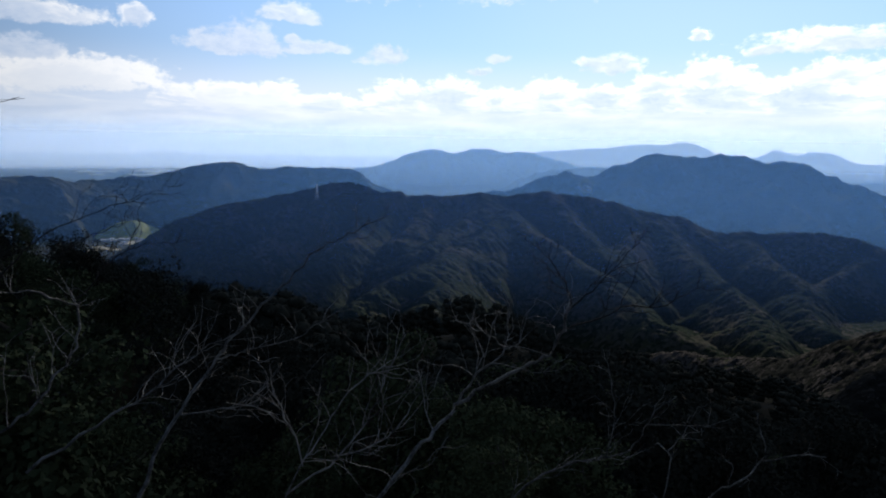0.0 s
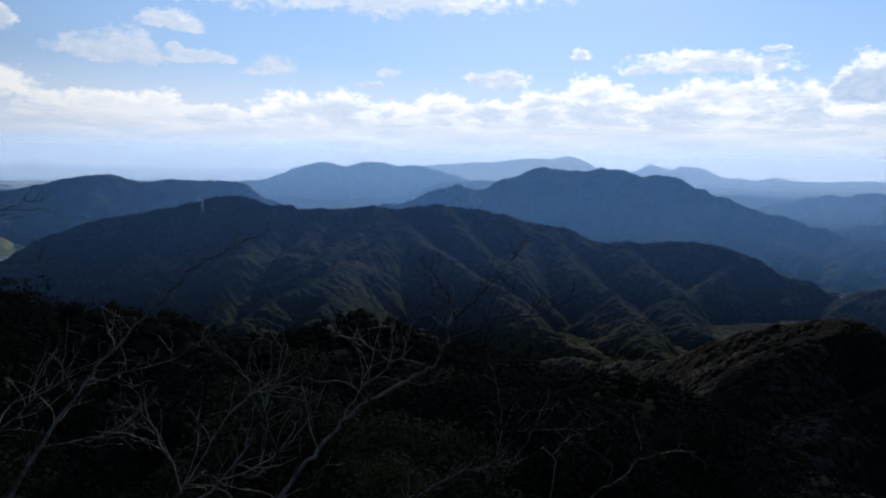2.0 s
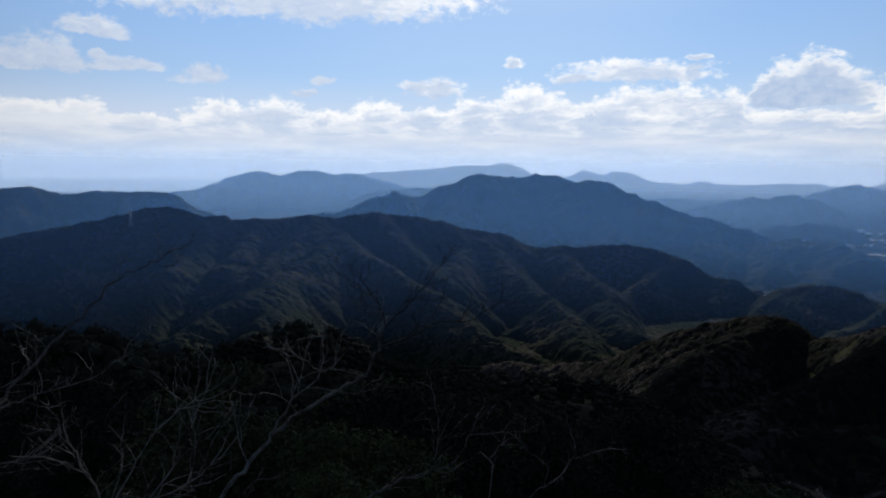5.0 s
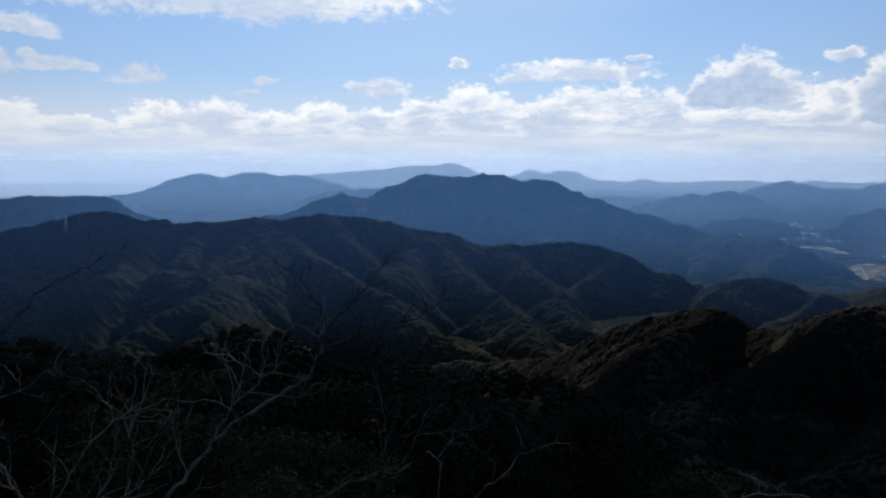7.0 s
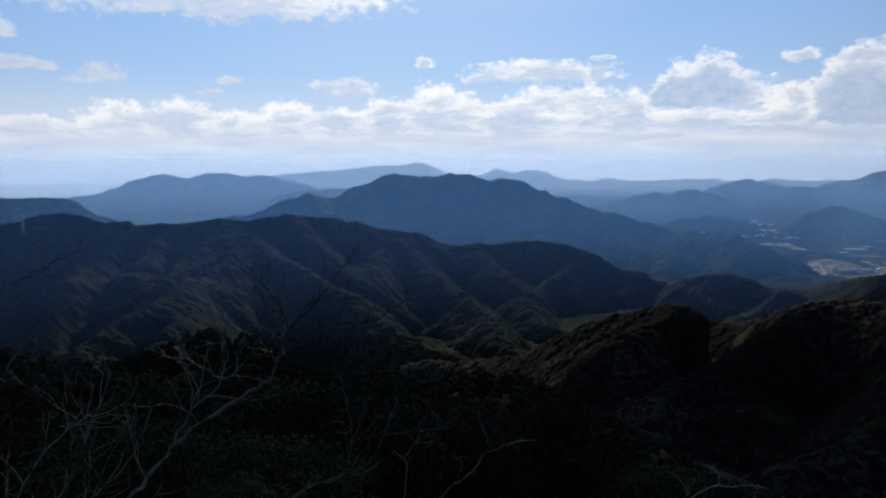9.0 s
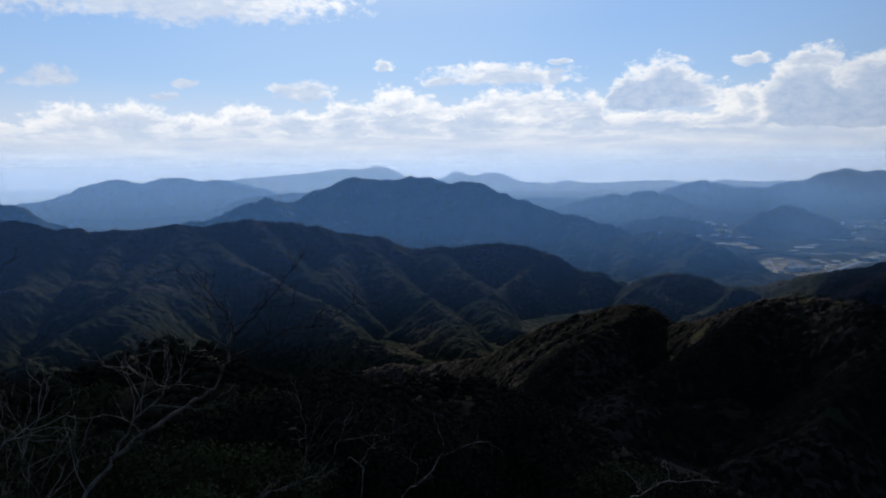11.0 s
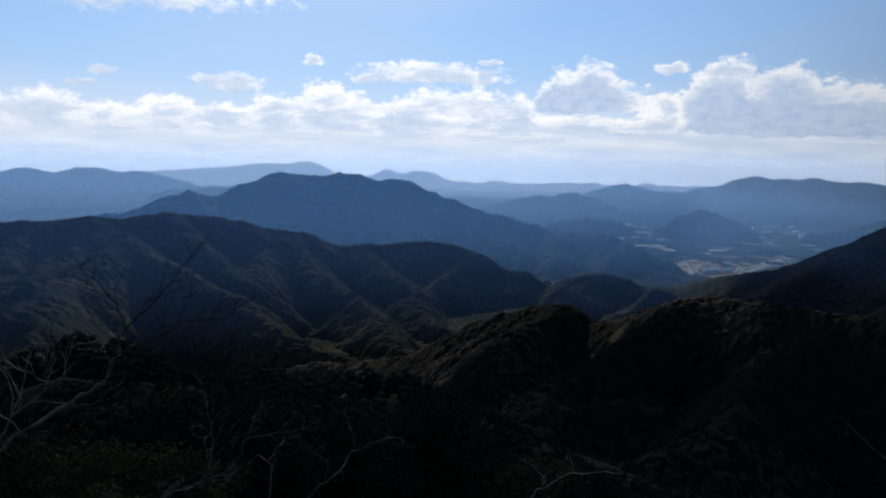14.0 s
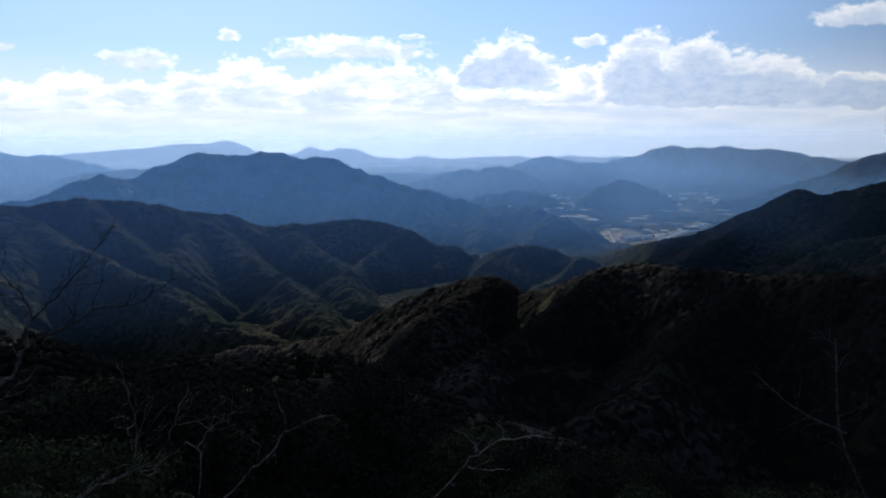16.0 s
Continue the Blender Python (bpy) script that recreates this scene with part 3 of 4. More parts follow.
hills("east_ridge", "dark forested ridge with a pointed summit", SHOULDER, 22, 70, 220, 850, 2150, 80, FOREST)

ROUND_HILL = Land([([(19.6, 1900, -10.3), (20.2, 1880, -9.0), (21.4, 1850, -8.4), (23.0, 1850, -8.15), (25.1, 1850, -8.5), (26.5, 1850, -9.1), (28.8, 1850, -9.7), (31, 1840, -10.4)], 1.0),
                   ([(27.5, 1830, -9.0), (25.5, 1700, -10.6), (23.5, 1600, -12.0)], 1.1)], 0.55, 20.0, 110.0, 69, 1.8, 35.0)
hills("round_hill", "small rounded wooded hill beside the river", ROUND_HILL, 17, 34, 90, 1450, 2050, 40, FOREST)

NEAR_RIDGE = Land([([(-4, 890, -16.6), (-0.5, 860, -15.8), (3, 820, -15.7), (6.7, 740, -15.4), (9.5, 680, -14.4), (12, 640, -13.1), (14.8, 610, -12.0), (17.7, 595, -11.1), (20, 585, -10.8), (21.2, 578, -11.4), (22.8, 570, -12.0), (25.6, 545, -11.5),
                      (28.3, 525, -10.5), (30.5, 512, -9.8), (32.7, 500, -9.6), (34.9, 490, -9.7), (38.6, 470, -9.9), (40.2, 462, -10.1), (43.2, 450, -9.8), (48.9, 430, -9.2), (58, 400, -7)], 1.0),
                   ([(30.1, 510, -10.1), (26.3, 460, -12.6), (23.7, 420, -14.9), (20.3, 380, -16.9), (16.7, 340, -19.6)], 1.05),
                   ([(20, 580, -11.0), (16.4, 520, -12.9), (14.15, 470, -15.2), (12.8, 430, -17.4)], 1.05),
                   ([(27.5, 370, -17.9), (24.2, 345, -18.8), (20.6, 335, -19.1), (18, 325, -19.6), (15.4, 315, -20.6)], 1.0),
                   ([(40, 460, -10.4), (37, 390, -13.8), (33, 320, -17.8), (29, 275, -21.8)], 1.05)], 0.95, 8.0, 70.0, 73, 1.0, 20.0, 10.0)
hills("near_ridge", "close dark ridge of mixed winter woodland", NEAR_RIDGE, -6, 66, 220, 230, 930, 90, FOREST)


# the lookout's own hill, all round
SLOPE = Land([([(-180, 120, -10), (-120, 90, -8), (-75, 70, -9), (-60, 66, -11), (-52, 70, -12.5), (-45, 85, -14.5), (-40, 95, -16), (-32, 105, -17), (-26, 112, -18.5), (-18, 118, -16), (-12, 132, -18.6),
                 (-5, 150, -18.9), (3.5, 160, -18.9), (7, 165, -19.4), (11, 165, -21), (16, 160, -23.5), (24, 150, -27), (40, 130, -30), (75, 110, -24), (120, 110, -14), (180, 120, -10)], 1.0)], 0.5, 3.0, 26.0, 83, 0.35, 6.0)


def hill_height(x, y):
    r = np.hypot(x, y)
    knoll = EYE - 1.55 - 0.62 * np.maximum(r - 1.2, 0) * np.clip((y + 6) / 6, 0.25, 1) + 0.12 * fbm(x, y, 2.5, 3, 91)
    k = np.clip(0.5 + 0.5 * (SLOPE.height(x, y) - knoll) / 4.0, 0, 1)
    side = SLOPE.height(x, y)
    return knoll + (side - knoll) * k + 4.0 * k * (1 - k)


hx, hy = fan(np.linspace(-180, 180, 361), np.concatenate([[0.0005, 0.2], np.geomspace(0.5, 620, 150)]))
hz = hill_height(hx, hy)
tagged(sheet("hillside", hx, hy, hz, hz > -6, SOIL), "steep wooded hillside covered in leaf litter", "hillside", kind="structure")


def ground_height(x, y):
    r = np.hypot(x, y)
    rise = 9.0 * np.exp(-((x - 683) ** 2 + (y - 1915) ** 2) / 90.0 ** 2)
    return floor_height(r) + rise + np.clip(r / 1500, 0, 1) * 3.0 * fbm(x, y, 260, 2, 97)


gx, gy = fan(np.linspace(-180, 180, 361), np.concatenate([[0.02], np.geomspace(30, 4930, 220)]))
gr = np.hypot(gx, gy)
gz = ground_height(gx, gy)
tagged(sheet("ground", gx, gy, gz, gz > -900, MEADOW), "wide valley floor of fields and woodland patches", "ground", kind="structure")

sx, sy = fan(np.linspace(-75, -24, 120), np.linspace(4330, 4935, 14))
shore = 4330 + 45 * fbm(sx, sy, 380, 3, 5)
sr = np.hypot(sx, sy)
tagged(sheet("sea", sx, sy, floor_height(sr) + np.where(sr > shore, 5.0, -14.0), sr > 0, SEA), "pale hazy sea on the horizon", "sea", kind="structure")

ISLAND = Land([([(-43.4, 4870, -1.05), (-42.2, 4870, -0.72), (-41.5, 4870, -0.55), (-40.6, 4870, -0.78), (-38.6, 4870, -1.0)], 1.0)], 0.5, 4.0, 120.0, 95, 2.0, 90.0)
hills("island", "faint pale island on the sea horizon", ISLAND, -45, -37, 90, 4810, 4925, 14, FAR_FOREST, "island")


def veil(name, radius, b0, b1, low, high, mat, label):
    """An added standing sheet that carries painted haze; radius: one range, or (bearing, range) pairs along which it
    bends.
    """
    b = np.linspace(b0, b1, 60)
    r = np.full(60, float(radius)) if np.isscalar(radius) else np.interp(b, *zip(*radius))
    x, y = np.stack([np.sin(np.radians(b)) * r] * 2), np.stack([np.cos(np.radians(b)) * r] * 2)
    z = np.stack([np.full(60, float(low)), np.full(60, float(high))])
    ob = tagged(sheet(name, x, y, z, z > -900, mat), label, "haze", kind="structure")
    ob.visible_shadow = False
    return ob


# Tinted sheets added between the ranges paint the haze of distance.
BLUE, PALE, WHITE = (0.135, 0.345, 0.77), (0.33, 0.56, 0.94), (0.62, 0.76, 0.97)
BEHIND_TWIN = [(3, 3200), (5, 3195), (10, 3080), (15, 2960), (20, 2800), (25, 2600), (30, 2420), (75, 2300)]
veil("haze_sheet", 880, -75, 75, -10, 385, haze("thin_haze", (0.11, 0.27, 0.72), 0.09, 100, 310, 340, 385, east=720.0, span=-300.0), "thin blue haze over the near valley")
veil("haze_sheet", 2200, -75, 75, -10, 395, haze("valley_haze", BLUE, 0.175, -100, 200, 340, 395, 0.3), "blue haze behind the wooded ridge")
veil("haze_sheet", BEHIND_TWIN, 3, 75, 10, 490, haze("river_haze", PALE, 0.13, 0, 200, 365, 490, east=2400.0, span=-1200.0), "blue haze behind the long mountain")
veil("haze_sheet", [(3, 3204), (12, 3300), (26, 3570), (75, 3570)], 3, 75, 10, 490, haze("mountain_haze", PALE, 0.12, 0, 200, 365, 490, east=3400.0, span=-1500.0), "blue haze over the far valley")
veil("haze_sheet", 3204, -75, 3, 10, 490, haze("western_haze", PALE, 0.235, 0, 200, 365, 490), "blue haze behind the long mountain")
veil("haze_sheet", 3760, -75, 75, 80, 510, haze("distant_haze", PALE, 0.14, 110, 270, 370, 510, east=3700.0, span=-1500.0), "pale haze before the far mountains")
veil("haze_sheet", 4230, -75, 75, 140, 530, haze("skyline_haze", WHITE, 0.32, 150, 260, 375, 530), "pale haze before the skyline")
veil("haze_sheet", 4322, -75, -20, 150, 470, haze("shore_haze", (0.66, 0.78, 0.97), 0.5, 160, 235, 330, 470), "pale haze over the sea")
veil("haze_sheet", 4790, -75, 75, 200, 500, haze("sea_haze", (0.86, 0.92, 0.98), 0.5, 240, 285, 290, 500), "white haze over the horizon")

# ---- woods ----
class Flat:
    def __init__(self, gap):
        self.gap = gap

    def height(self, x, y):
        b, r = np.degrees(np.arctan2(x, y)), np.hypot(x, y)
        hamlet = (b > 19.2) & (b < 20.4) & (r > 2012) & (r < 2080)
        return ground_height(x, y) + np.where((fbm(x, y, 160, 2, 61) > self.gap) & ~hamlet, 4.0, -90.0)


FLOOR, COPSE = Flat(-0.55), Flat(0.25)
woods("woodland", "mixed winter woodland covering the ridge", RIDGE, -54, 22, 760, 930, 2080, 400, 8.0, 2.8, RIDGE_WOOD, 3, clump=5.5)
woods("woodland", "evergreen woodland covering the pointed ridge", SHOULDER, 25, 62, 400, 920, 2000, 240, 8.0, 2.8, RIDGE_WOOD, 5, clump=5.0)
woods("woodland", "light winter woodland on the rounded hill", ROUND_HILL, 18, 33, 160, 1500, 2020, 100, 8.0, 6.0, RIDGE_WOOD, 7)
woods("woodland", "dark mixed woodland on the close ridge", NEAR_RIDGE, -5, 62, 640, 240, 900, 440, 3.8, 2.7, NEAR_WOOD, 9, 45000, clump=3.0)
woods("woodland", "dark woodland in the valley below the ridge", Flat(-9.0), -22, 18, 240, 880, 1980, 150, 8.0, 5.0, RIDGE_WOOD, 17)
woods("woodland", "dark riverside woodland on the valley floor", FLOOR, 12, 34, 200, 2120, 2520, 60, 9.0, 8.0, RIDGE_WOOD, 11)
woods("woodland", "dark woodland on the valley floor below the village", FLOOR, -56, -30, 220, 1500, 2320, 90, 9.0, 8.0, RIDGE_WOOD, 13)
woods("woodland", "dark copses between the valley fields", COPSE, 20, 44, 300, 2925, 3420, 80, 11.0, 9.0, RIDGE_WOOD, 15)


def ball(level):
    bm = bmesh.new()
    bmesh.ops.create_icosphere(bm, subdivisions=level, radius=1.0)
    bm.verts.index_update()
    v = np.array([p.co[:] for p in bm.verts])
    f = np.array([[p.index for p in face.verts] for face in bm.faces])
    bm.free()
    return v, f


def tube(points, radii, sides=6):
    p, n = np.asarray(points, float), len(points)
    d = np.gradient(p, axis=0)
    d /= np.linalg.norm(d, axis=1)[:, None] + 1e-9
    u = np.cross(d, (0.31, 0.2, 0.93))
    u /= np.linalg.norm(u, axis=1)[:, None] + 1e-9
    v = np.cross(d, u)
    a = np.linspace(0, 2 * math.pi, sides, endpoint=False)
    ring = u[:, None] * np.cos(a)[None, :, None] + v[:, None] * np.sin(a)[None, :, None]
    verts = (p[:, None] + ring * np.asarray(radii)[:, None, None]).reshape(-1, 3)
    i = np.arange(n * sides).reshape(n, sides)
    j = np.roll(i, -1, 1)
    return verts, np.stack([i[:-1], j[:-1], j[1:], i[1:]], -1).reshape(-1, 4)


def joined(pieces):
    verts, quads, at = [], [], 0
    for v, q in pieces:
        verts.append(v)
        quads.append(q + at)
        at += len(v)
    return np.vstack(verts), np.vstack(quads)


def part(name, geometry, mat, parent, label="", smooth=True):
    ob = new(name, geometry if isinstance(geometry, bpy.types.Mesh) else mesh_of(name, *geometry, mat, smooth))
    ob.parent = parent
    return tagged(ob, label)


def wander(start, way, length, bends, sag=0.0, kink=0.16):
    """A crooked line that grows from start along way."""
    pts, way = [np.array(start, float)], np.array(way, float)
    for k in range(bends):
        way = way + chance.normal(size=3) * kink + np.array([0, 0, sag])
        way /= np.linalg.norm(way)
        pts.append(pts[-1] + way * length / bends)
    return np.array(pts)


def leafy_tree(kind, fine, limbs=16):
    """Trunk with limbs, and a crown of leaf clumps, for a tree one unit high; fine: leaves to a clump."""
    pine = kind == "pine"
    stem = wander((0, 0, -0.12), (0, 0, 1), 1.02, 7, 0.1, 0.07)
    wood = [tube(stem, np.linspace(0.030, 0.006, 8), 7)]
    clumps = []
    for k in range(limbs):
        t = 0.32 + 0.64 * (k + chance.uniform(0, 0.8)) / limbs
        root = np.array([np.interp(t, np.linspace(0, 1, 8), stem[:, c]) for c in range(3)])
        a = k * 2.4 + chance.uniform(0, 0.7)
        reach = (0.36 if pine else 0.40) * (1.15 - 0.75 * t) * chance.uniform(0.7, 1.25)
        limb = wander(root, (math.cos(a), math.sin(a), 0.25 if pine else 0.6), reach, 4, 0.08, 0.15)
        wood.append(tube(limb, np.linspace(0.009, 0.003, 5), 5))
        for q in (limb[2], limb[3], limb[4], limb[4] + chance.normal(size=3) * 0.05):
            clumps.append((q + chance.normal(size=3) * 0.025, chance.uniform(0.06, 0.115)))
    clumps.append((stem[-1], 0.08))
    centres, ways, sizes = [], [], []
    for q, s in clumps:
        out = within(fine)
        centres.append(q + out * s * np.array([1.15, 1.15, 0.75]))
        ways.append(out + np.array([0, 0, 0.25]))
        sizes.append(np.full(fine, s * 1.35 / math.sqrt(fine)))
    return joined(wood), blades(np.vstack(centres), np.concatenate(sizes), np.vstack(ways))


def simple_crown():
    """The crown of a tree further off: uneven leafy lumps with tufts on them, one unit high, in triangles."""
    v, f = ball(1)
    verts, faces, at = [], [], 0
    for k in range(13):
        t, a = 0.34 + 0.6 * k / 13, k * 2.4 + chance.uniform(0, 0.6)
        reach = 0.30 * (1.15 - 0.8 * t) * chance.uniform(0.6, 1.2)
        c = np.array([math.cos(a) * reach, math.sin(a) * reach, t])
        s = chance.uniform(0.075, 0.125) * np.array([1.2, 1.2, 0.8])
        verts.append(c + v * s * 0.82 * (1 + chance.normal(size=(len(v), 1)) * 0.2))
        faces.append(f + at)
        at += len(v)
        out = within(26)
        tv, tq = blades(c + out * s * 1.25, np.full(26, 0.030), out)
        verts.append(tv)
        faces.append(np.vstack([tq[:, [0, 1, 2]], tq[:, [0, 2, 3]]]) + at)
        at += len(tv)
    return np.vstack(verts), np.vstack(faces)


SORTS = ("oak", "pine", "oak", "pine", "oak", "oak")
NEAR_KINDS, KINDS = [leafy_tree(k, 110) for k in SORTS], [simple_crown() for k in range(10)]
WOOD_MESH = [mesh_of("trunk", *k[0], DARK_BARK) for k in NEAR_KINDS]
LEAF_MESH = [mesh_of("crown", *k[1], PINE if i in (1, 3) else EVERGREEN, False) for i, k in enumerate(NEAR_KINDS)]
TREE_LABELS = ("dark broadleaf evergreen tree on the hillside", "dark green pine tree on the hillside")
# the wood's upper edge as the wind keeps it: bearing and elevation from the lookout
CANOPY_EDGE = [(-90, -3), (-56, -4.2), (-51, -4.6), (-48, -6.8), (-45.5, -8.2), (-42, -10.0), (-39, -10.6), (-35, -11.0), (-32, -11.8), (-30, -13), (-26, -14), (-24, -13.5), (-21, -12.6), (-18, -11.8), (-15, -12.3),
               (-12, -14.2), (-9.5, -15.8), (-6.5, -16), (-5, -15.5), (-1, -16), (1, -15.4), (4, -15.7), (7, -16.3), (11, -17.6), (16, -19.8), (24, -23), (40, -25), (90, -20)]


def plant(step_near, r0, r1, seed):
    """Places for trees on the lookout's hill: x, y, z, height, turn, kind."""
    rng = np.random.default_rng(seed)
    spots, r = [], r0
    while r < r1:
        step = step_near * (1 + r / 260)
        n = int(math.radians(150) * r / step)
        b = -82 + 150 * (np.arange(n) + rng.uniform(-0.4, 1.4, n)) / n
        spots.append(np.stack([b, r + rng.uniform(-0.6, 0.6, n) * step], -1))
        r += step
    b, q = np.vstack(spots).T
    x, y = np.sin(np.radians(b)) * q, np.cos(np.radians(b)) * q
    z = hill_height(x, y)
    room = EYE + np.tan(np.radians(np.interp(b, *zip(*CANOPY_EDGE)))) * q - z
    h = np.minimum(rng.uniform(5.5, 10.0, len(b)), room * rng.uniform(0.86, 1.0, len(b)))
    rows = zip(x, y, z, h, rng.uniform(0, 6.28, len(b)), rng.integers(0, 6, len(b)))
    return [row for row in rows if row[3] > 1.1]


def overhead_cloud(x, y, wide, deep, seed, far):
    """An unseen cloud added high over the place (x, y), along the way to the sun, so that its shadow darkens that
    place.
    """
    rng = np.random.default_rng(seed)
    up = heading(SUN_BEARING, SUN_HEIGHT)
    v, f = ball(3)
    verts, faces = [], []
    for k in range(46):
        a, s = rng.uniform(0, 6.28), math.sqrt(rng.uniform(0, 1))
        c = np.array([math.cos(a) * s * wide, math.sin(a) * s * deep, rng.uniform(-15, 40)])
        size = rng.uniform(0.16, 0.34) * min(wide, deep) * np.array([1.3, 1.3, 0.35])
        verts.append(c + v * size * (1 + 0.12 * rng.normal(size=(len(v), 1))))
        faces.append(f + k * len(v))
    ob = tagged(new("cumulus_cloud", mesh_of("cumulus_cloud", np.vstack(verts), np.vstack(faces), VAPOUR)), "unseen cloud added above the view to shade the slopes", "cloud", kind="structure")
    ob.location = (x + up[0] * far, y + up[1] * far, 260 + up[2] * far)


# Clouds added out of view to darken the near slopes and side ridges.
overhead_cloud(40, 170, 620, 235, 3, 2000.0)
overhead_cloud(120, 440, 120, 110, 5, 2000.0)
overhead_cloud(1120, 1060, 580, 540, 4, 4500.0)
overhead_cloud(-900, 1400, 330, 330, 6, 4500.0)
places = plant(3.7, 20, 200, 21)
places.sort(key=lambda p: math.hypot(p[0], p[1]))
edge_places = [p for p in places[190:] if math.degrees(math.atan2(p[0], p[1])) < -38 and math.hypot(p[0], p[1]) < 110]
near_places = places[:190] + edge_places
far_places = [p for p in places[190:] if p not in edge_places and -58 < math.degrees(math.atan2(p[0], p[1])) < 54]
for x, y, z, h, turn, k in near_places:
    tree = tagged(new("pine_tree" if k in (1, 3) else "evergreen_tree"), TREE_LABELS[k in (1, 3)], "tree", "trees on the hillside")
    tree.matrix_world = Matrix.LocRotScale((x, y, z), Euler((0, 0, turn)), (h, h, h))
    part("trunk", WOOD_MESH[k], DARK_BARK, tree)
    part("crown", LEAF_MESH[k], EVERGREEN, tree)
for b, r, top, k, turn in ((-13.5, 15.0, -19.0, 1, 0.4), (-9.5, 17.5, -18.6, 3, 2.1), (-16.5, 18.0, -18.2, 3, 4.0), (-6.5, 15.0, -21.5, 1, 5.2), (-11.5, 12.0, -23.0, 3, 1.2)):
    x, y = math.sin(radians(b)) * r, math.cos(radians(b)) * r
    z = float(hill_height(np.array([x]), np.array([y]))[0])
    tall = EYE + math.tan(radians(top)) * r - z
    tree = tagged(new("pine_tree"), "dull green young pine below the lookout", "tree", "trees on the hillside")
    tree.matrix_world = Matrix.LocRotScale((x, y, z), Euler((0, 0, turn)), (tall, tall, tall))
    part("trunk", WOOD_MESH[k], DARK_BARK, tree)
    part("crown", LEAF_MESH[k], PINE, tree)
pieces = []
for n, (x, y, z, h, turn, k) in enumerate(far_places):
    v, q = KINDS[n % 10]
    c, s = math.cos(turn) * h, math.sin(turn) * h
    pieces.append((v @ np.array([[c, s, 0], [-s, c, 0], [0, 0, h]]) + (x, y, z), q))
tagged(new("hillside_wood", mesh_of("hillside_wood", *joined(pieces), EVERGREEN, True)), "dense dark evergreen wood further down the hillside", "woodland", kind="stuff")

# ---- bare trees before the lookout ----


def twigs(line, length, count, rng_kink=0.24, depth=2):
    """Side shoots along a limb, forking once or twice."""
    out = []
    n = len(line)
    for k in range(count):
        t = chance.uniform(0.12, 1.0) * (n - 1)
        i = min(int(t), n - 2)
        root = line[i] + (line[i + 1] - line[i]) * (t - i)
        along = line[i + 1] - line[i]
        along /= np.linalg.norm(along)
        side = np.cross(along, chance.normal(size=3))
        side /= np.linalg.norm(side)
        way = along * chance.uniform(0.4, 1.1) + side * chance.uniform(0.5, 0.9) + np.array([0, 0, 0.22])
        way[1] *= 0.7
        size = length * chance.uniform(0.4, 1.15) * (1.15 - 0.6 * t / n)
        shoot = wander(root, way / np.linalg.norm(way), size, 7, 0.03, rng_kink)
        base = 0.0018 + 0.0032 * size
        out.append(tube(shoot, np.linspace(base, 0.0013, 8), 5))
        if depth > 1:
            out += twigs(shoot, size * 0.62, 2, rng_kink, depth - 1)
    return out


def dense_line(points, wobble=0.012):
    p = smooth_line(points, 4)
    return p + chance.normal(size=p.shape) * wobble


def bare_tree(label, limbs, foot, shaded=()):
    """limbs: (survey points, thick end, thin end, shoots, their length); the first limb starts at the foot on the
    ground. The last argument lists limbs whose backlit shade is put into the bark colour.
    """
    fx, fy = math.sin(radians(foot[0])) * foot[1], math.cos(radians(foot[0])) * foot[1]
    fz = float(hill_height(np.array([fx]), np.array([fy]))[0])
    tree = tagged(new("bare_tree"), label, "tree", "bare trees before the lookout")
    tree.location = (fx, fy, fz)
    origin = np.array([fx, fy, fz])
    for k, (points, thick, thin, shoots, size) in enumerate(limbs):
        line = dense_line(points) - origin
        if k == 0:
            low = np.array([[0, 0, -0.15], [0.04, 0.02, 0.1]])
            line = np.vstack([low, line])
        bark = SHADED_BARK if k in shaded else TWIG if limbs[0][1] < 0.035 else BARK
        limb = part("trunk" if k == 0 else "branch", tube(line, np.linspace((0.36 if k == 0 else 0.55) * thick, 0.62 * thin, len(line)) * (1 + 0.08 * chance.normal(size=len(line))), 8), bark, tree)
        tagged(part("twig", joined(twigs(line, 1.5 * size, int((1.15 if shoots > 3 else 1) * shoots))), bark if k in shaded else TWIG, limb, "thin leafless twigs with shade put into their bark" if k in shaded else "thin pale grey leafless twigs"), kind="stuff")


bare_tree("leaning leafless tree with pale grey bark", [
    ([(-27.5, 4.6, -31), (-24.7, 4.7, -27.5), (-21.4, 4.8, -24.0), (-19.7, 4.9, -22.3), (-17.9, 5.0, -20.5), (-14.0, 5.0, -18.4), (-11.1, 5.0, -16.9), (-9.8, 5.0, -14.5), (-9.1, 5.0, -12.6)], 0.044, 0.020, 8, 0.45),
    ([(-9.1, 5.0, -12.6), (-10.2, 5.0, -10.4), (-12.2, 5.0, -7.7)], 0.011, 0.004, 9, 0.26),
    ([(-9.0, 5.0, -12.9), (-7.0, 5.05, -10.7), (-4.1, 5.1, -7.4)], 0.011, 0.004, 9, 0.26),
    ([(-9.9, 5.0, -14.6), (-5.1, 5.05, -12.8), (-1.6, 5.1, -11.9), (1.0, 5.1, -10.4)], 0.012, 0.004, 8, 0.24),
] + [
    ([(-18.5, 4.95, -21.0), (-16.5, 4.9, -18.3), (-14.3, 4.9, -16.5), (-11.6, 4.85, -14.0)], 0.018, 0.005, 9, 0.4),
    ([(-14.3, 4.9, -16.5), (-14.5, 4.9, -14.1), (-14.4, 4.9, -12.4)], 0.010, 0.004, 6, 0.25),
    ([(-14.3, 4.9, -16.5), (-17.0, 4.8, -15.0), (-20.0, 4.8, -13.6)], 0.008, 0.003, 5, 0.25),
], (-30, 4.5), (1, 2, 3))
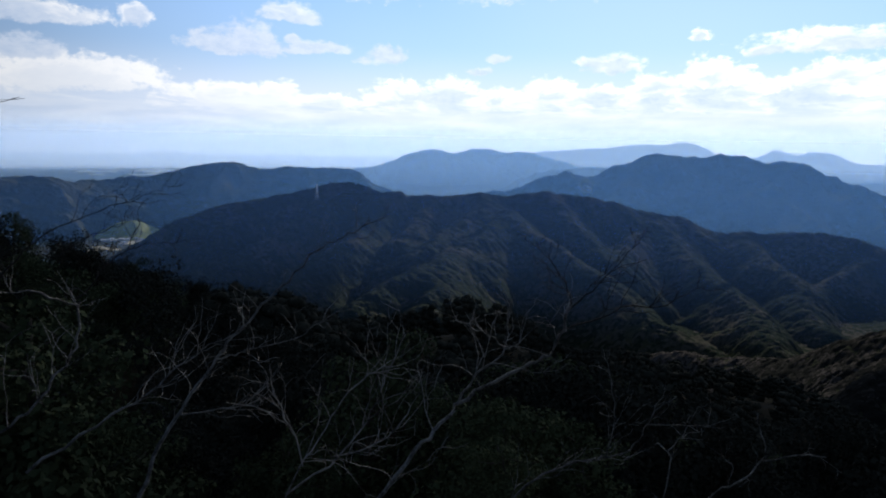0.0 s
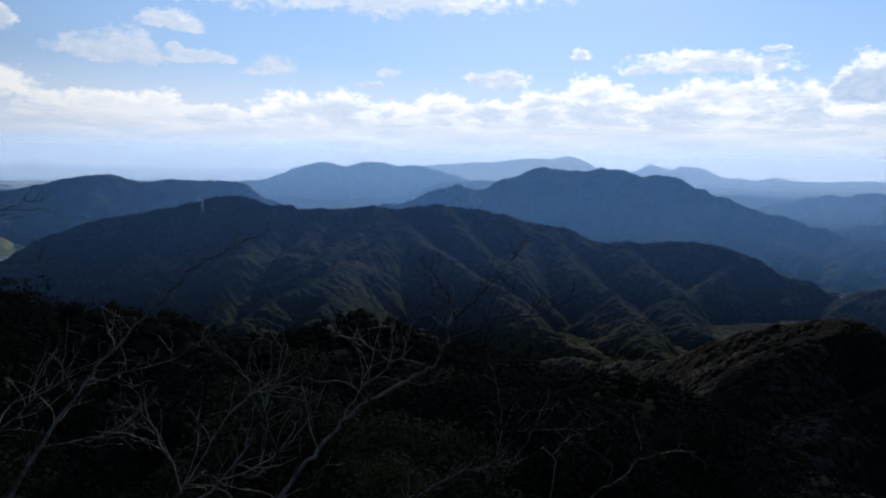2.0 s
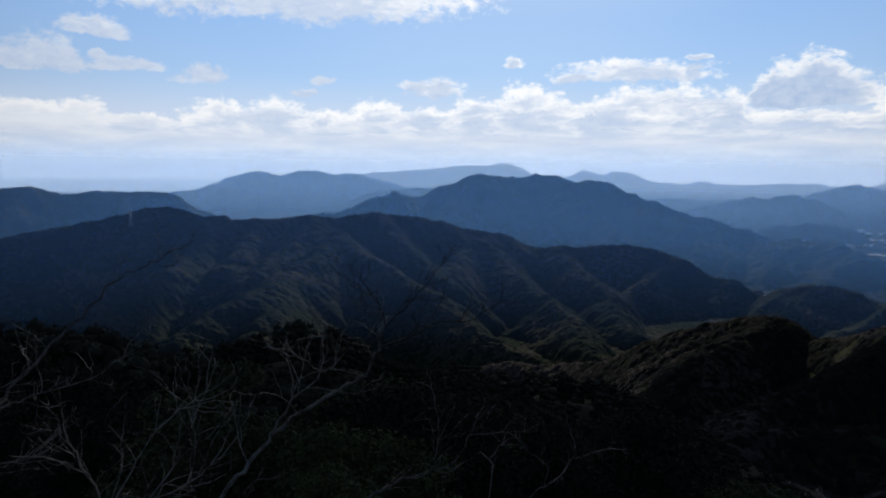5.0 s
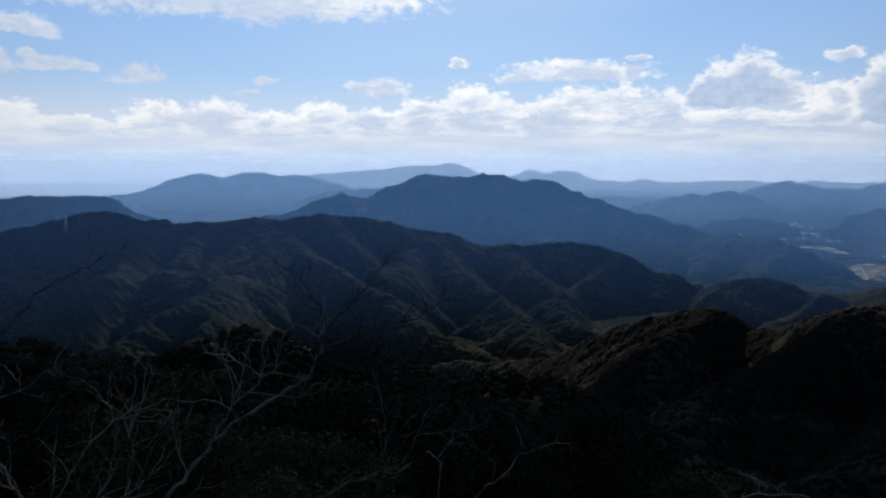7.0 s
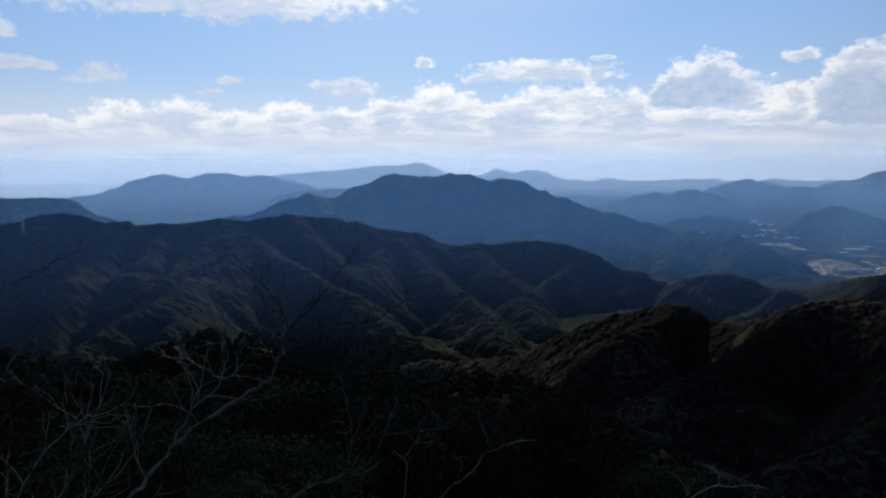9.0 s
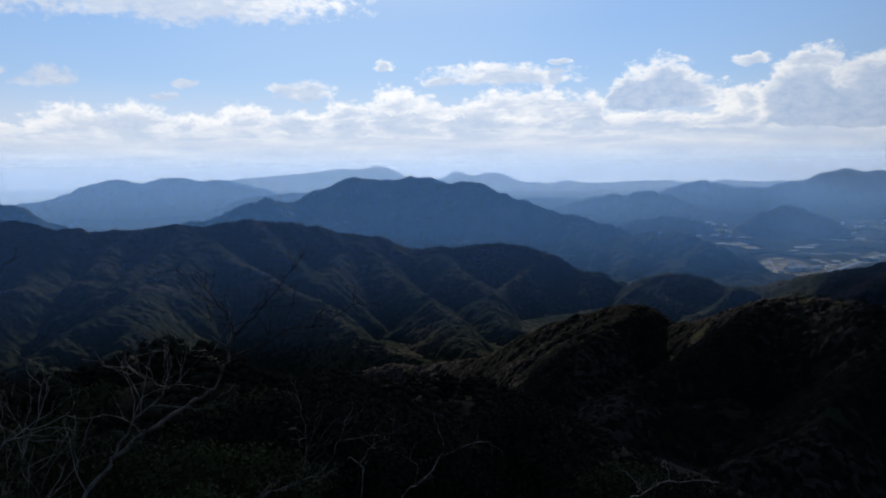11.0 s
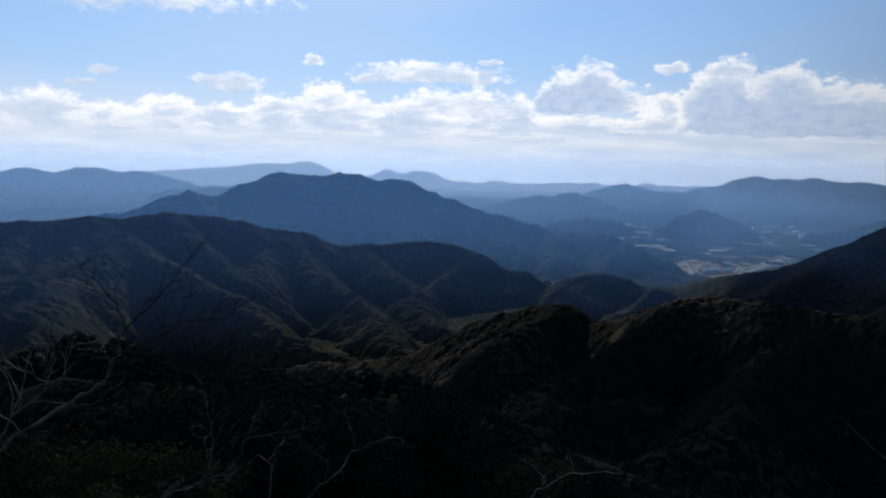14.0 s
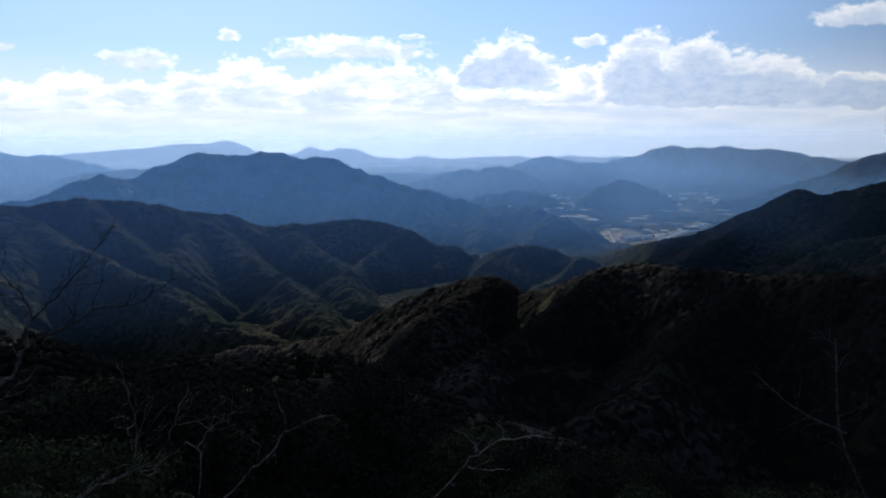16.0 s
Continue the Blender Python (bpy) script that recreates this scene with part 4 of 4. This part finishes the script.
bare_tree("slender leafless tree with long upright limbs", [
    ([(-46.5, 5.7, -30), (-44.6, 5.8, -26.2), (-42.9, 5.9, -22.8), (-41.0, 6.0, -20.3), (-38.8, 6.0, -17.4), (-36.9, 6.0, -15.2), (-34.7, 6.0, -12.9), (-32.6, 6.0, -10.9), (-30.3, 6.0, -8.6), (-28.5, 6.0, -7.7), (-26.6, 6.0, -6.8), (-24.4, 6.0, -5.7)], 0.055, 0.004, 15, 0.4),
    ([(-52, 5.6, -23), (-47.4, 5.7, -20.7), (-43.5, 5.8, -18.8), (-40.4, 5.9, -16.8), (-36.9, 6.0, -15.0)], 0.022, 0.008, 12, 0.5),
    ([(-38.3, 6.0, -16.9), (-36.1, 5.9, -16.3), (-31.2, 5.8, -15.2), (-29.0, 5.8, -13.6)], 0.015, 0.004, 10, 0.4),
    ([(-41.5, 6.0, -20.8), (-38.0, 5.8, -20.6), (-35.0, 5.7, -20.4)], 0.012, 0.004, 8, 0.4),
], (-48, 5.6))
bare_tree("leafless shrub with a burst of crooked pale twigs", [
    ([(-34, 5.8, -30), (-32.5, 5.8, -26.6), (-30.2, 5.8, -23.5), (-28.2, 5.8, -20.5), (-26.1, 5.8, -18.6), (-23.5, 5.8, -17.8)], 0.024, 0.006, 12, 0.5),
    ([(-33, 5.8, -27.5), (-28.5, 5.7, -24.8), (-25.8, 5.6, -21.5), (-24.4, 5.6, -18.5), (-23.0, 5.6, -15.5)], 0.018, 0.005, 12, 0.45),
    ([(-31.5, 5.8, -25.3), (-33.0, 5.7, -21.5), (-34.5, 5.7, -18.8)], 0.014, 0.004, 9, 0.45),
    ([(-29.0, 5.7, -25.2), (-24.5, 5.6, -23.6), (-21.5, 5.6, -20.0)], 0.013, 0.004, 12, 0.4),
], (-36, 5.7))
bare_tree("leafless tree with arching dark branches over the village", [
    ([(-58, 6.2, -23), (-53.6, 6.4, -20.3), (-51.3, 6.4, -18.6), (-49.7, 6.5, -16.7), (-48.2, 6.5, -14.2), (-48.0, 6.5, -11.5)], 0.040, 0.014, 12, 0.5),
    ([(-48.0, 6.5, -11.5), (-45.9, 6.5, -9.2), (-45.0, 6.5, -8.4), (-43.6, 6.5, -7.8), (-41.8, 6.5, -7.7), (-38.3, 6.5, -7.4)], 0.012, 0.003, 10, 0.35),
    ([(-53.5, 6.4, -10.5), (-51.3, 6.4, -7.8), (-49.1, 6.4, -6.3), (-46.5, 6.4, -5.1), (-44.9, 6.4, -4.6), (-42.7, 6.4, -3.9), (-41.4, 6.4, -3.3)], 0.012, 0.003, 12, 0.35),
] + [
    ([(-49.2, 6.5, -8.4), (-47.2, 6.5, -7.1), (-45.4, 6.5, -6.4), (-44.2, 6.5, -5.6), (-43.5, 6.5, -4.8)], 0.009, 0.003, 8, 0.28),
    ([(-59.5, 6.3, -9), (-56.5, 6.4, -1.5), (-53.5, 6.4, 1.9), (-50.9, 6.4, 3.0)], 0.016, 0.003, 4, 0.25),
    ([(-53.5, 6.4, -10.5), (-57.0, 6.3, -10.8), (-59.5, 6.3, -9)], 0.016, 0.014, 3, 0.3),
    ([(-48.1, 6.5, -12.0), (-50.5, 6.4, -11.0), (-53.5, 6.4, -10.5)], 0.016, 0.011, 5, 0.4),
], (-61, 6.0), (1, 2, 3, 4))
bare_tree("low leafless tree with crooked forking branches", [
    ([(-16, 8.3, -29.5), (-13.6, 8.4, -27.9), (-10.7, 8.4, -25.8), (-7.9, 8.5, -24.8), (-5.7, 8.5, -24.2), (-3.8, 8.5, -23.4), (-2.8, 8.5, -21.8), (-2.1, 8.5, -20.4), (-0.6, 8.5, -19.2)], 0.045, 0.008, 14, 0.55),
    ([(-5.7, 8.5, -24.2), (-5.2, 8.4, -21.5), (-5.6, 8.4, -18.7), (-6.0, 8.4, -17.5)], 0.016, 0.005, 9, 0.45),
    ([(-2.6, 8.5, -21.4), (0.5, 8.4, -21.0), (3.0, 8.4, -20.9)], 0.010, 0.004, 5, 0.35),
], (-18, 8.0))
bare_tree("thin leafless sapling with forked tops", [
    ([(-1.4, 8.5, -29), (-0.9, 8.5, -26.6), (-0.8, 8.5, -23.5), (-2.0, 8.5, -22.7)], 0.028, 0.009, 2, 0.3),
    ([(-0.8, 8.5, -23.5), (0.1, 8.5, -21.9), (1.8, 8.5, -21.3)], 0.014, 0.005, 2, 0.3),
], (-1.6, 8.4))
bare_tree("thin leafless tree with a crooked fork", [
    ([(-0.5, 8.2, -28.5), (2.5, 8.3, -26.0), (4.4, 8.3, -24.6), (6.3, 8.3, -22.8), (6.1, 8.3, -21.2), (5.6, 8.3, -19.6)], 0.032, 0.008, 3, 0.3),
    ([(6.3, 8.3, -22.8), (9.0, 8.3, -21.7), (10.5, 8.3, -21.6)], 0.016, 0.005, 2, 0.3),
    ([(4.0, 8.3, -24.9), (4.0, 8.3, -23.4), (2.8, 8.3, -22.6)], 0.013, 0.005, 2, 0.25),
], (-2.5, 8.0))
bare_tree("pale leafless sapling with a spreading fork", [
    ([(17.0, 7.2, -31), (19.4, 7.2, -27.8), (20.8, 7.2, -26.5), (23.0, 7.2, -24.5), (25.2, 7.2, -23.3), (28.8, 7.2, -22.9)], 0.030, 0.008, 3, 0.3),
    ([(23.0, 7.2, -24.5), (22.5, 7.2, -23.5), (20.9, 7.2, -22.7)], 0.014, 0.006, 2, 0.2),
    ([(25.2, 7.2, -23.3), (24.9, 7.2, -21.8)], 0.012, 0.006, 1, 0.2),
    ([(22.0, 7.2, -25.6), (24.2, 7.2, -25.7), (25.9, 7.2, -25.5)], 0.012, 0.005, 2, 0.25),
], (14.5, 7.2))
bare_tree("grey leafless tree standing on the dark slope", [
    ([(49.5, 30, -24), (48.0, 30, -21.2), (47.3, 30, -19.0), (47.0, 30, -15.5), (46.8, 30, -13.8)], 0.14, 0.05, 12, 1.6),
    ([(48.0, 30, -20.2), (44.5, 30, -19.0), (41.8, 30, -17.0)], 0.07, 0.03, 10, 1.2),
], (50, 29.5))

# ---- valley things ----


def box(w_, d, h, z=0.0):
    v = np.array([(sx * w_ / 2, sy * d / 2, sz) for sz in (z, z + h) for sx, sy in ((-1, -1), (1, -1), (1, 1), (-1, 1))])
    q = np.array([(0, 3, 2, 1), (4, 5, 6, 7), (0, 1, 5, 4), (1, 2, 6, 5), (2, 3, 7, 6), (3, 0, 4, 7)])
    return v, q


def gable(w_, d, z, rise, over=0.5):
    w_, d = w_ + 2 * over, d + 2 * over
    v = np.array([(-w_ / 2, -d / 2, z), (w_ / 2, -d / 2, z), (w_ / 2, d / 2, z), (-w_ / 2, d / 2, z), (-w_ / 2, 0, z + rise), (w_ / 2, 0, z + rise)])
    v = np.vstack([v, v + (0, 0, 0.35)])
    q = np.array([(6, 7, 11, 10), (8, 9, 10, 11), (1, 0, 4, 5), (3, 2, 5, 4), (0, 1, 7, 6), (2, 3, 9, 8), (0, 6, 10, 4), (3, 4, 10, 9), (1, 5, 11, 7), (2, 8, 11, 5)])
    return v, q


def house(b, r, w_, d, h, turn, label, name="house", base=None):
    x, y = math.sin(radians(b)) * r, math.cos(radians(b)) * r
    z = float((base or ground_height)(np.array([x]), np.array([y]))[0])
    ob = tagged(new(name), label, "building", "buildings in the valley")
    ob.matrix_world = pose(x, y, z, 0, 0, turn)
    part("wall", box(w_, d, h + 2.5, -2.5), WHITEWASH, ob, smooth=False)
    part("roof", gable(w_, d, h + 0.02, d * 0.22), ROOFING, ob, smooth=False)
    for k in range(2):
        v, q = box(w_ * 0.16, 0.12, h * 0.3, h * 0.4)
        part("window", (v + ((k - 0.5) * w_ * 0.45, -d / 2 - 0.07, 0), q), TARMAC, ob, smooth=False)


house(31.2, 2650, 75, 30, 11, 12, "long white factory hall on the valley floor", "factory")
house(32.4, 2690, 42, 22, 8, 15, "white warehouse beside the factory", "warehouse")
house(31.0, 2760, 11, 11, 15, 8, "pale silo block behind the factory", "silo_building")
rng = np.random.default_rng(31)
for b, r in ((29.0, 2590), (29.4, 2600), (33.2, 2740), (30.2, 2580), (35.9, 3010), (36.4, 3040), (36.8, 3060)):
    house(b, r, rng.uniform(12, 22), rng.uniform(9, 13), rng.uniform(4, 7), rng.uniform(-30, 60), "small pale house among dry fields")
for b, r in ((19.35, 2060), (19.6, 2035), (19.95, 2050), (19.75, 2085), (20.25, 2030)):
    house(b, r, rng.uniform(18, 26), rng.uniform(11, 14), rng.uniform(8, 11), rng.uniform(-20, 30), "white house in the narrow valley mouth")
for b, r in ((25.4, 3330), (25.7, 3320), (26.6, 3300), (23.0, 3350), (21.4, 3340), (27.4, 3280), (24.4, 3310)):
    house(b, r, rng.uniform(16, 34), rng.uniform(10, 16), rng.uniform(5, 8), rng.uniform(-30, 60), "distant white house in the hazy valley")
for k in range(16):
    house(rng.uniform(-46.4, -43.4), rng.uniform(2560, 2720), rng.uniform(12, 24), rng.uniform(9, 13), rng.uniform(5, 8), rng.uniform(-40, 60), "pale village house below the wooded hills")

MOUND = Land([([(-45.9, 2780, -6.6), (-44.9, 2780, -6.05), (-43.7, 2780, -5.95), (-42.9, 2780, -6.6)], 1.0)], 0.6, 5.0, 60.0, 88, 0.3, 20.0)
hills("grassy_mound", "sunlit yellow-green grassy mound above the village", MOUND, -47.5, -41, 70, 2660, 2900, 30, GRASS, "hill")


def plot(name, b, r, wide, deep, turn, mat, label, category="field", base=None, lift=1.2):
    c, s = math.cos(radians(turn - b)), math.sin(radians(turn - b))
    u, v = np.meshgrid(np.linspace(-wide / 2, wide / 2, 6), np.linspace(-deep / 2, deep / 2, 6))
    x, y = math.sin(radians(b)) * r + u * c - v * s, math.cos(radians(b)) * r + u * s + v * c
    z = (base or ground_height)(x, y) + lift
    ob = sheet(name, x, y, z, z > -900, mat)
    return tagged(ob, label, category, kind="structure")



def ribbon(name, path, mat, label, category, lift):
    """A strip of land along a path of (bearing, range, half width)."""
    b, r, half = np.array(path, float).T
    k = np.linspace(0, len(b) - 1, 8 * len(b))
    b, r, half = (np.interp(k, np.arange(len(b)), q) for q in (b, r, half))
    x, y = np.sin(np.radians(b)) * r, np.cos(np.radians(b)) * r
    dx, dy = np.gradient(x), np.gradient(y)
    n = np.hypot(dx, dy)
    half = half * (1 + 0.18 * fbm(x, y, 90, 2, 44))
    side = np.linspace(-1, 1, 7)[:, None]
    x, y = x + side * half * -dy / n, y + side * half * dx / n
    ob = sheet(name, x, y, ground_height(x, y) + lift, x > -9e9, mat)
    return tagged(ob, label, category, kind="structure")


ribbon("farmland", [(29.3, 2340, 40), (29.6, 2450, 75), (30.1, 2600, 110), (30.4, 2760, 100), (30.2, 2900, 45)], FARM, "pale dry farmland on the valley floor", "farmland", 0.9)
ribbon("river_flat", [(31.6, 2480, 22), (32.8, 2600, 24), (34.4, 2800, 24), (35.8, 2990, 45), (37.2, 3160, 48), (38.6, 3290, 22)], FARM, "pale dry flats along the river bend", "farmland", 1.0)
ribbon("river", [(31.2, 2440, 7), (32.2, 2530, 8), (33.6, 2690, 8), (35.4, 2920, 8), (37.0, 3110, 7)], SEA, "narrow pale river through the valley", "river", 1.6)
for row, r in enumerate(np.arange(2370, 2930, 44)):
    for col in range(9):
        b = 28.2 + 0.62 * col + rng.uniform(-0.08, 0.08) + row * 0.10
        if rng.uniform() < 0.6 and not 30.6 < b < 32.0:
            plot("field", b, r, rng.uniform(24, 33), rng.uniform(28, 41), 10 + rng.uniform(-4, 4), FIELD, "dry winter paddy field on the valley floor")
for k in range(16):
    plot("field", 35.0 + 0.17 * k, 2930 + 14 * k, rng.uniform(20, 40), rng.uniform(30, 60), 20, FIELD, "dry winter field beside the river bend")
plot("yard", 31.4, 2665, 150, 60, 12, BARE, "bare earth yard around the factory", "yard", lift=1.4)
plot("road", 29.75, 2690, 8, 300, 6, TARMAC, "straight pale road across the fields", "road", lift=1.7)
plot("road", 33.4, 2800, 9, 420, -52, TARMAC, "pale riverside road along the valley", "road", lift=1.7)
for k in range(26):
    plot("field", rng.uniform(17, 35), rng.uniform(3060, 3330), rng.uniform(30, 90), rng.uniform(14, 40), rng.uniform(-20, 30), FIELD, "distant dry fields in the hazy valley")
for k in range(48):
    b0, b1, r0, r1 = ((23.0, 27.4, 3200, 3600), (33.6, 38.4, 3350, 3700), (25.0, 37.0, 2980, 3380))[k % 3]
    plot("field", rng.uniform(b0, b1), rng.uniform(r0, r1), rng.uniform(30, 100), rng.uniform(10, 28), rng.uniform(-20, 30), FARM if k % 4 else FIELD, "pale winter fields in the hazy far valley", lift=3)
for k in range(14):
    b0, b1, r0, r1 = ((24.0, 27.4, 3360, 3640), (34.0, 38.0, 3450, 3700))[k % 2]
    house(rng.uniform(b0, b1), rng.uniform(r0, r1), rng.uniform(16, 40), rng.uniform(12, 18), rng.uniform(6, 10), rng.uniform(-30, 60), "distant white house in the hazy valley")
for k in range(16):
    plot("field", rng.uniform(-46.8, -42), rng.uniform(2450, 2720), rng.uniform(20, 45), rng.uniform(20, 45), rng.uniform(-20, 30), FIELD, "pale fields around the village")
for k in range(22):
    plot("field", rng.uniform(-50, -39), rng.uniform(4120, 4300), rng.uniform(60, 220), rng.uniform(12, 30), rng.uniform(-6, 6), FIELD, "pale flats of the distant coastal plain", lift=3)
plot("cutting", -8.4, 2880, 60, 45, 5, BARE, "brown bare cutting in the mountain forest", "clearing", base=TWIN.height, lift=3)


def pylon(b, r, tall, base):
    x, y = math.sin(radians(b)) * r, math.cos(radians(b)) * r
    z = float(base(np.array([x]), np.array([y]))[0])
    ob = tagged(new("pylon"), "pale steel lattice power pylon on the wooded ridge", "pylon")
    ob.location = (x, y, z)
    for sx, sy in ((-1, -1), (1, -1), (1, 1), (-1, 1)):
        part("leg", tube([(sx * 4, sy * 4, -2), (sx * 1.4, sy * 1.4, tall * 0.6), (sx * 0.4, sy * 0.4, tall)], [0.55, 0.45, 0.3], 4), STEEL, ob)
    for k in range(5):
        h0, h1 = tall * 0.12 * k, tall * 0.12 * (k + 1)
        a0, a1 = 4 - 2.6 * h0 / (tall * 0.6), 4 - 2.6 * h1 / (tall * 0.6)
        part("brace", joined([tube([(-a0, -a0, h0), (a1, -a1, h1)], [0.25, 0.25], 4), tube([(a0, a0, h0), (-a1, a1, h1)], [0.25, 0.25], 4),
                              tube([(a0, -a0, h0), (a1, a1, h1)], [0.25, 0.25], 4), tube([(-a0, a0, h0), (-a1, -a1, h1)], [0.25, 0.25], 4)]), STEEL, ob)
    for k in range(3):
        part("arm", tube([(-6 + k, 0, tall * (0.68 + 0.12 * k)), (6 - k, 0, tall * (0.68 + 0.12 * k))], [0.4, 0.4], 4), STEEL, ob)


pylon(-30.2, 1940, 44, RIDGE.height)
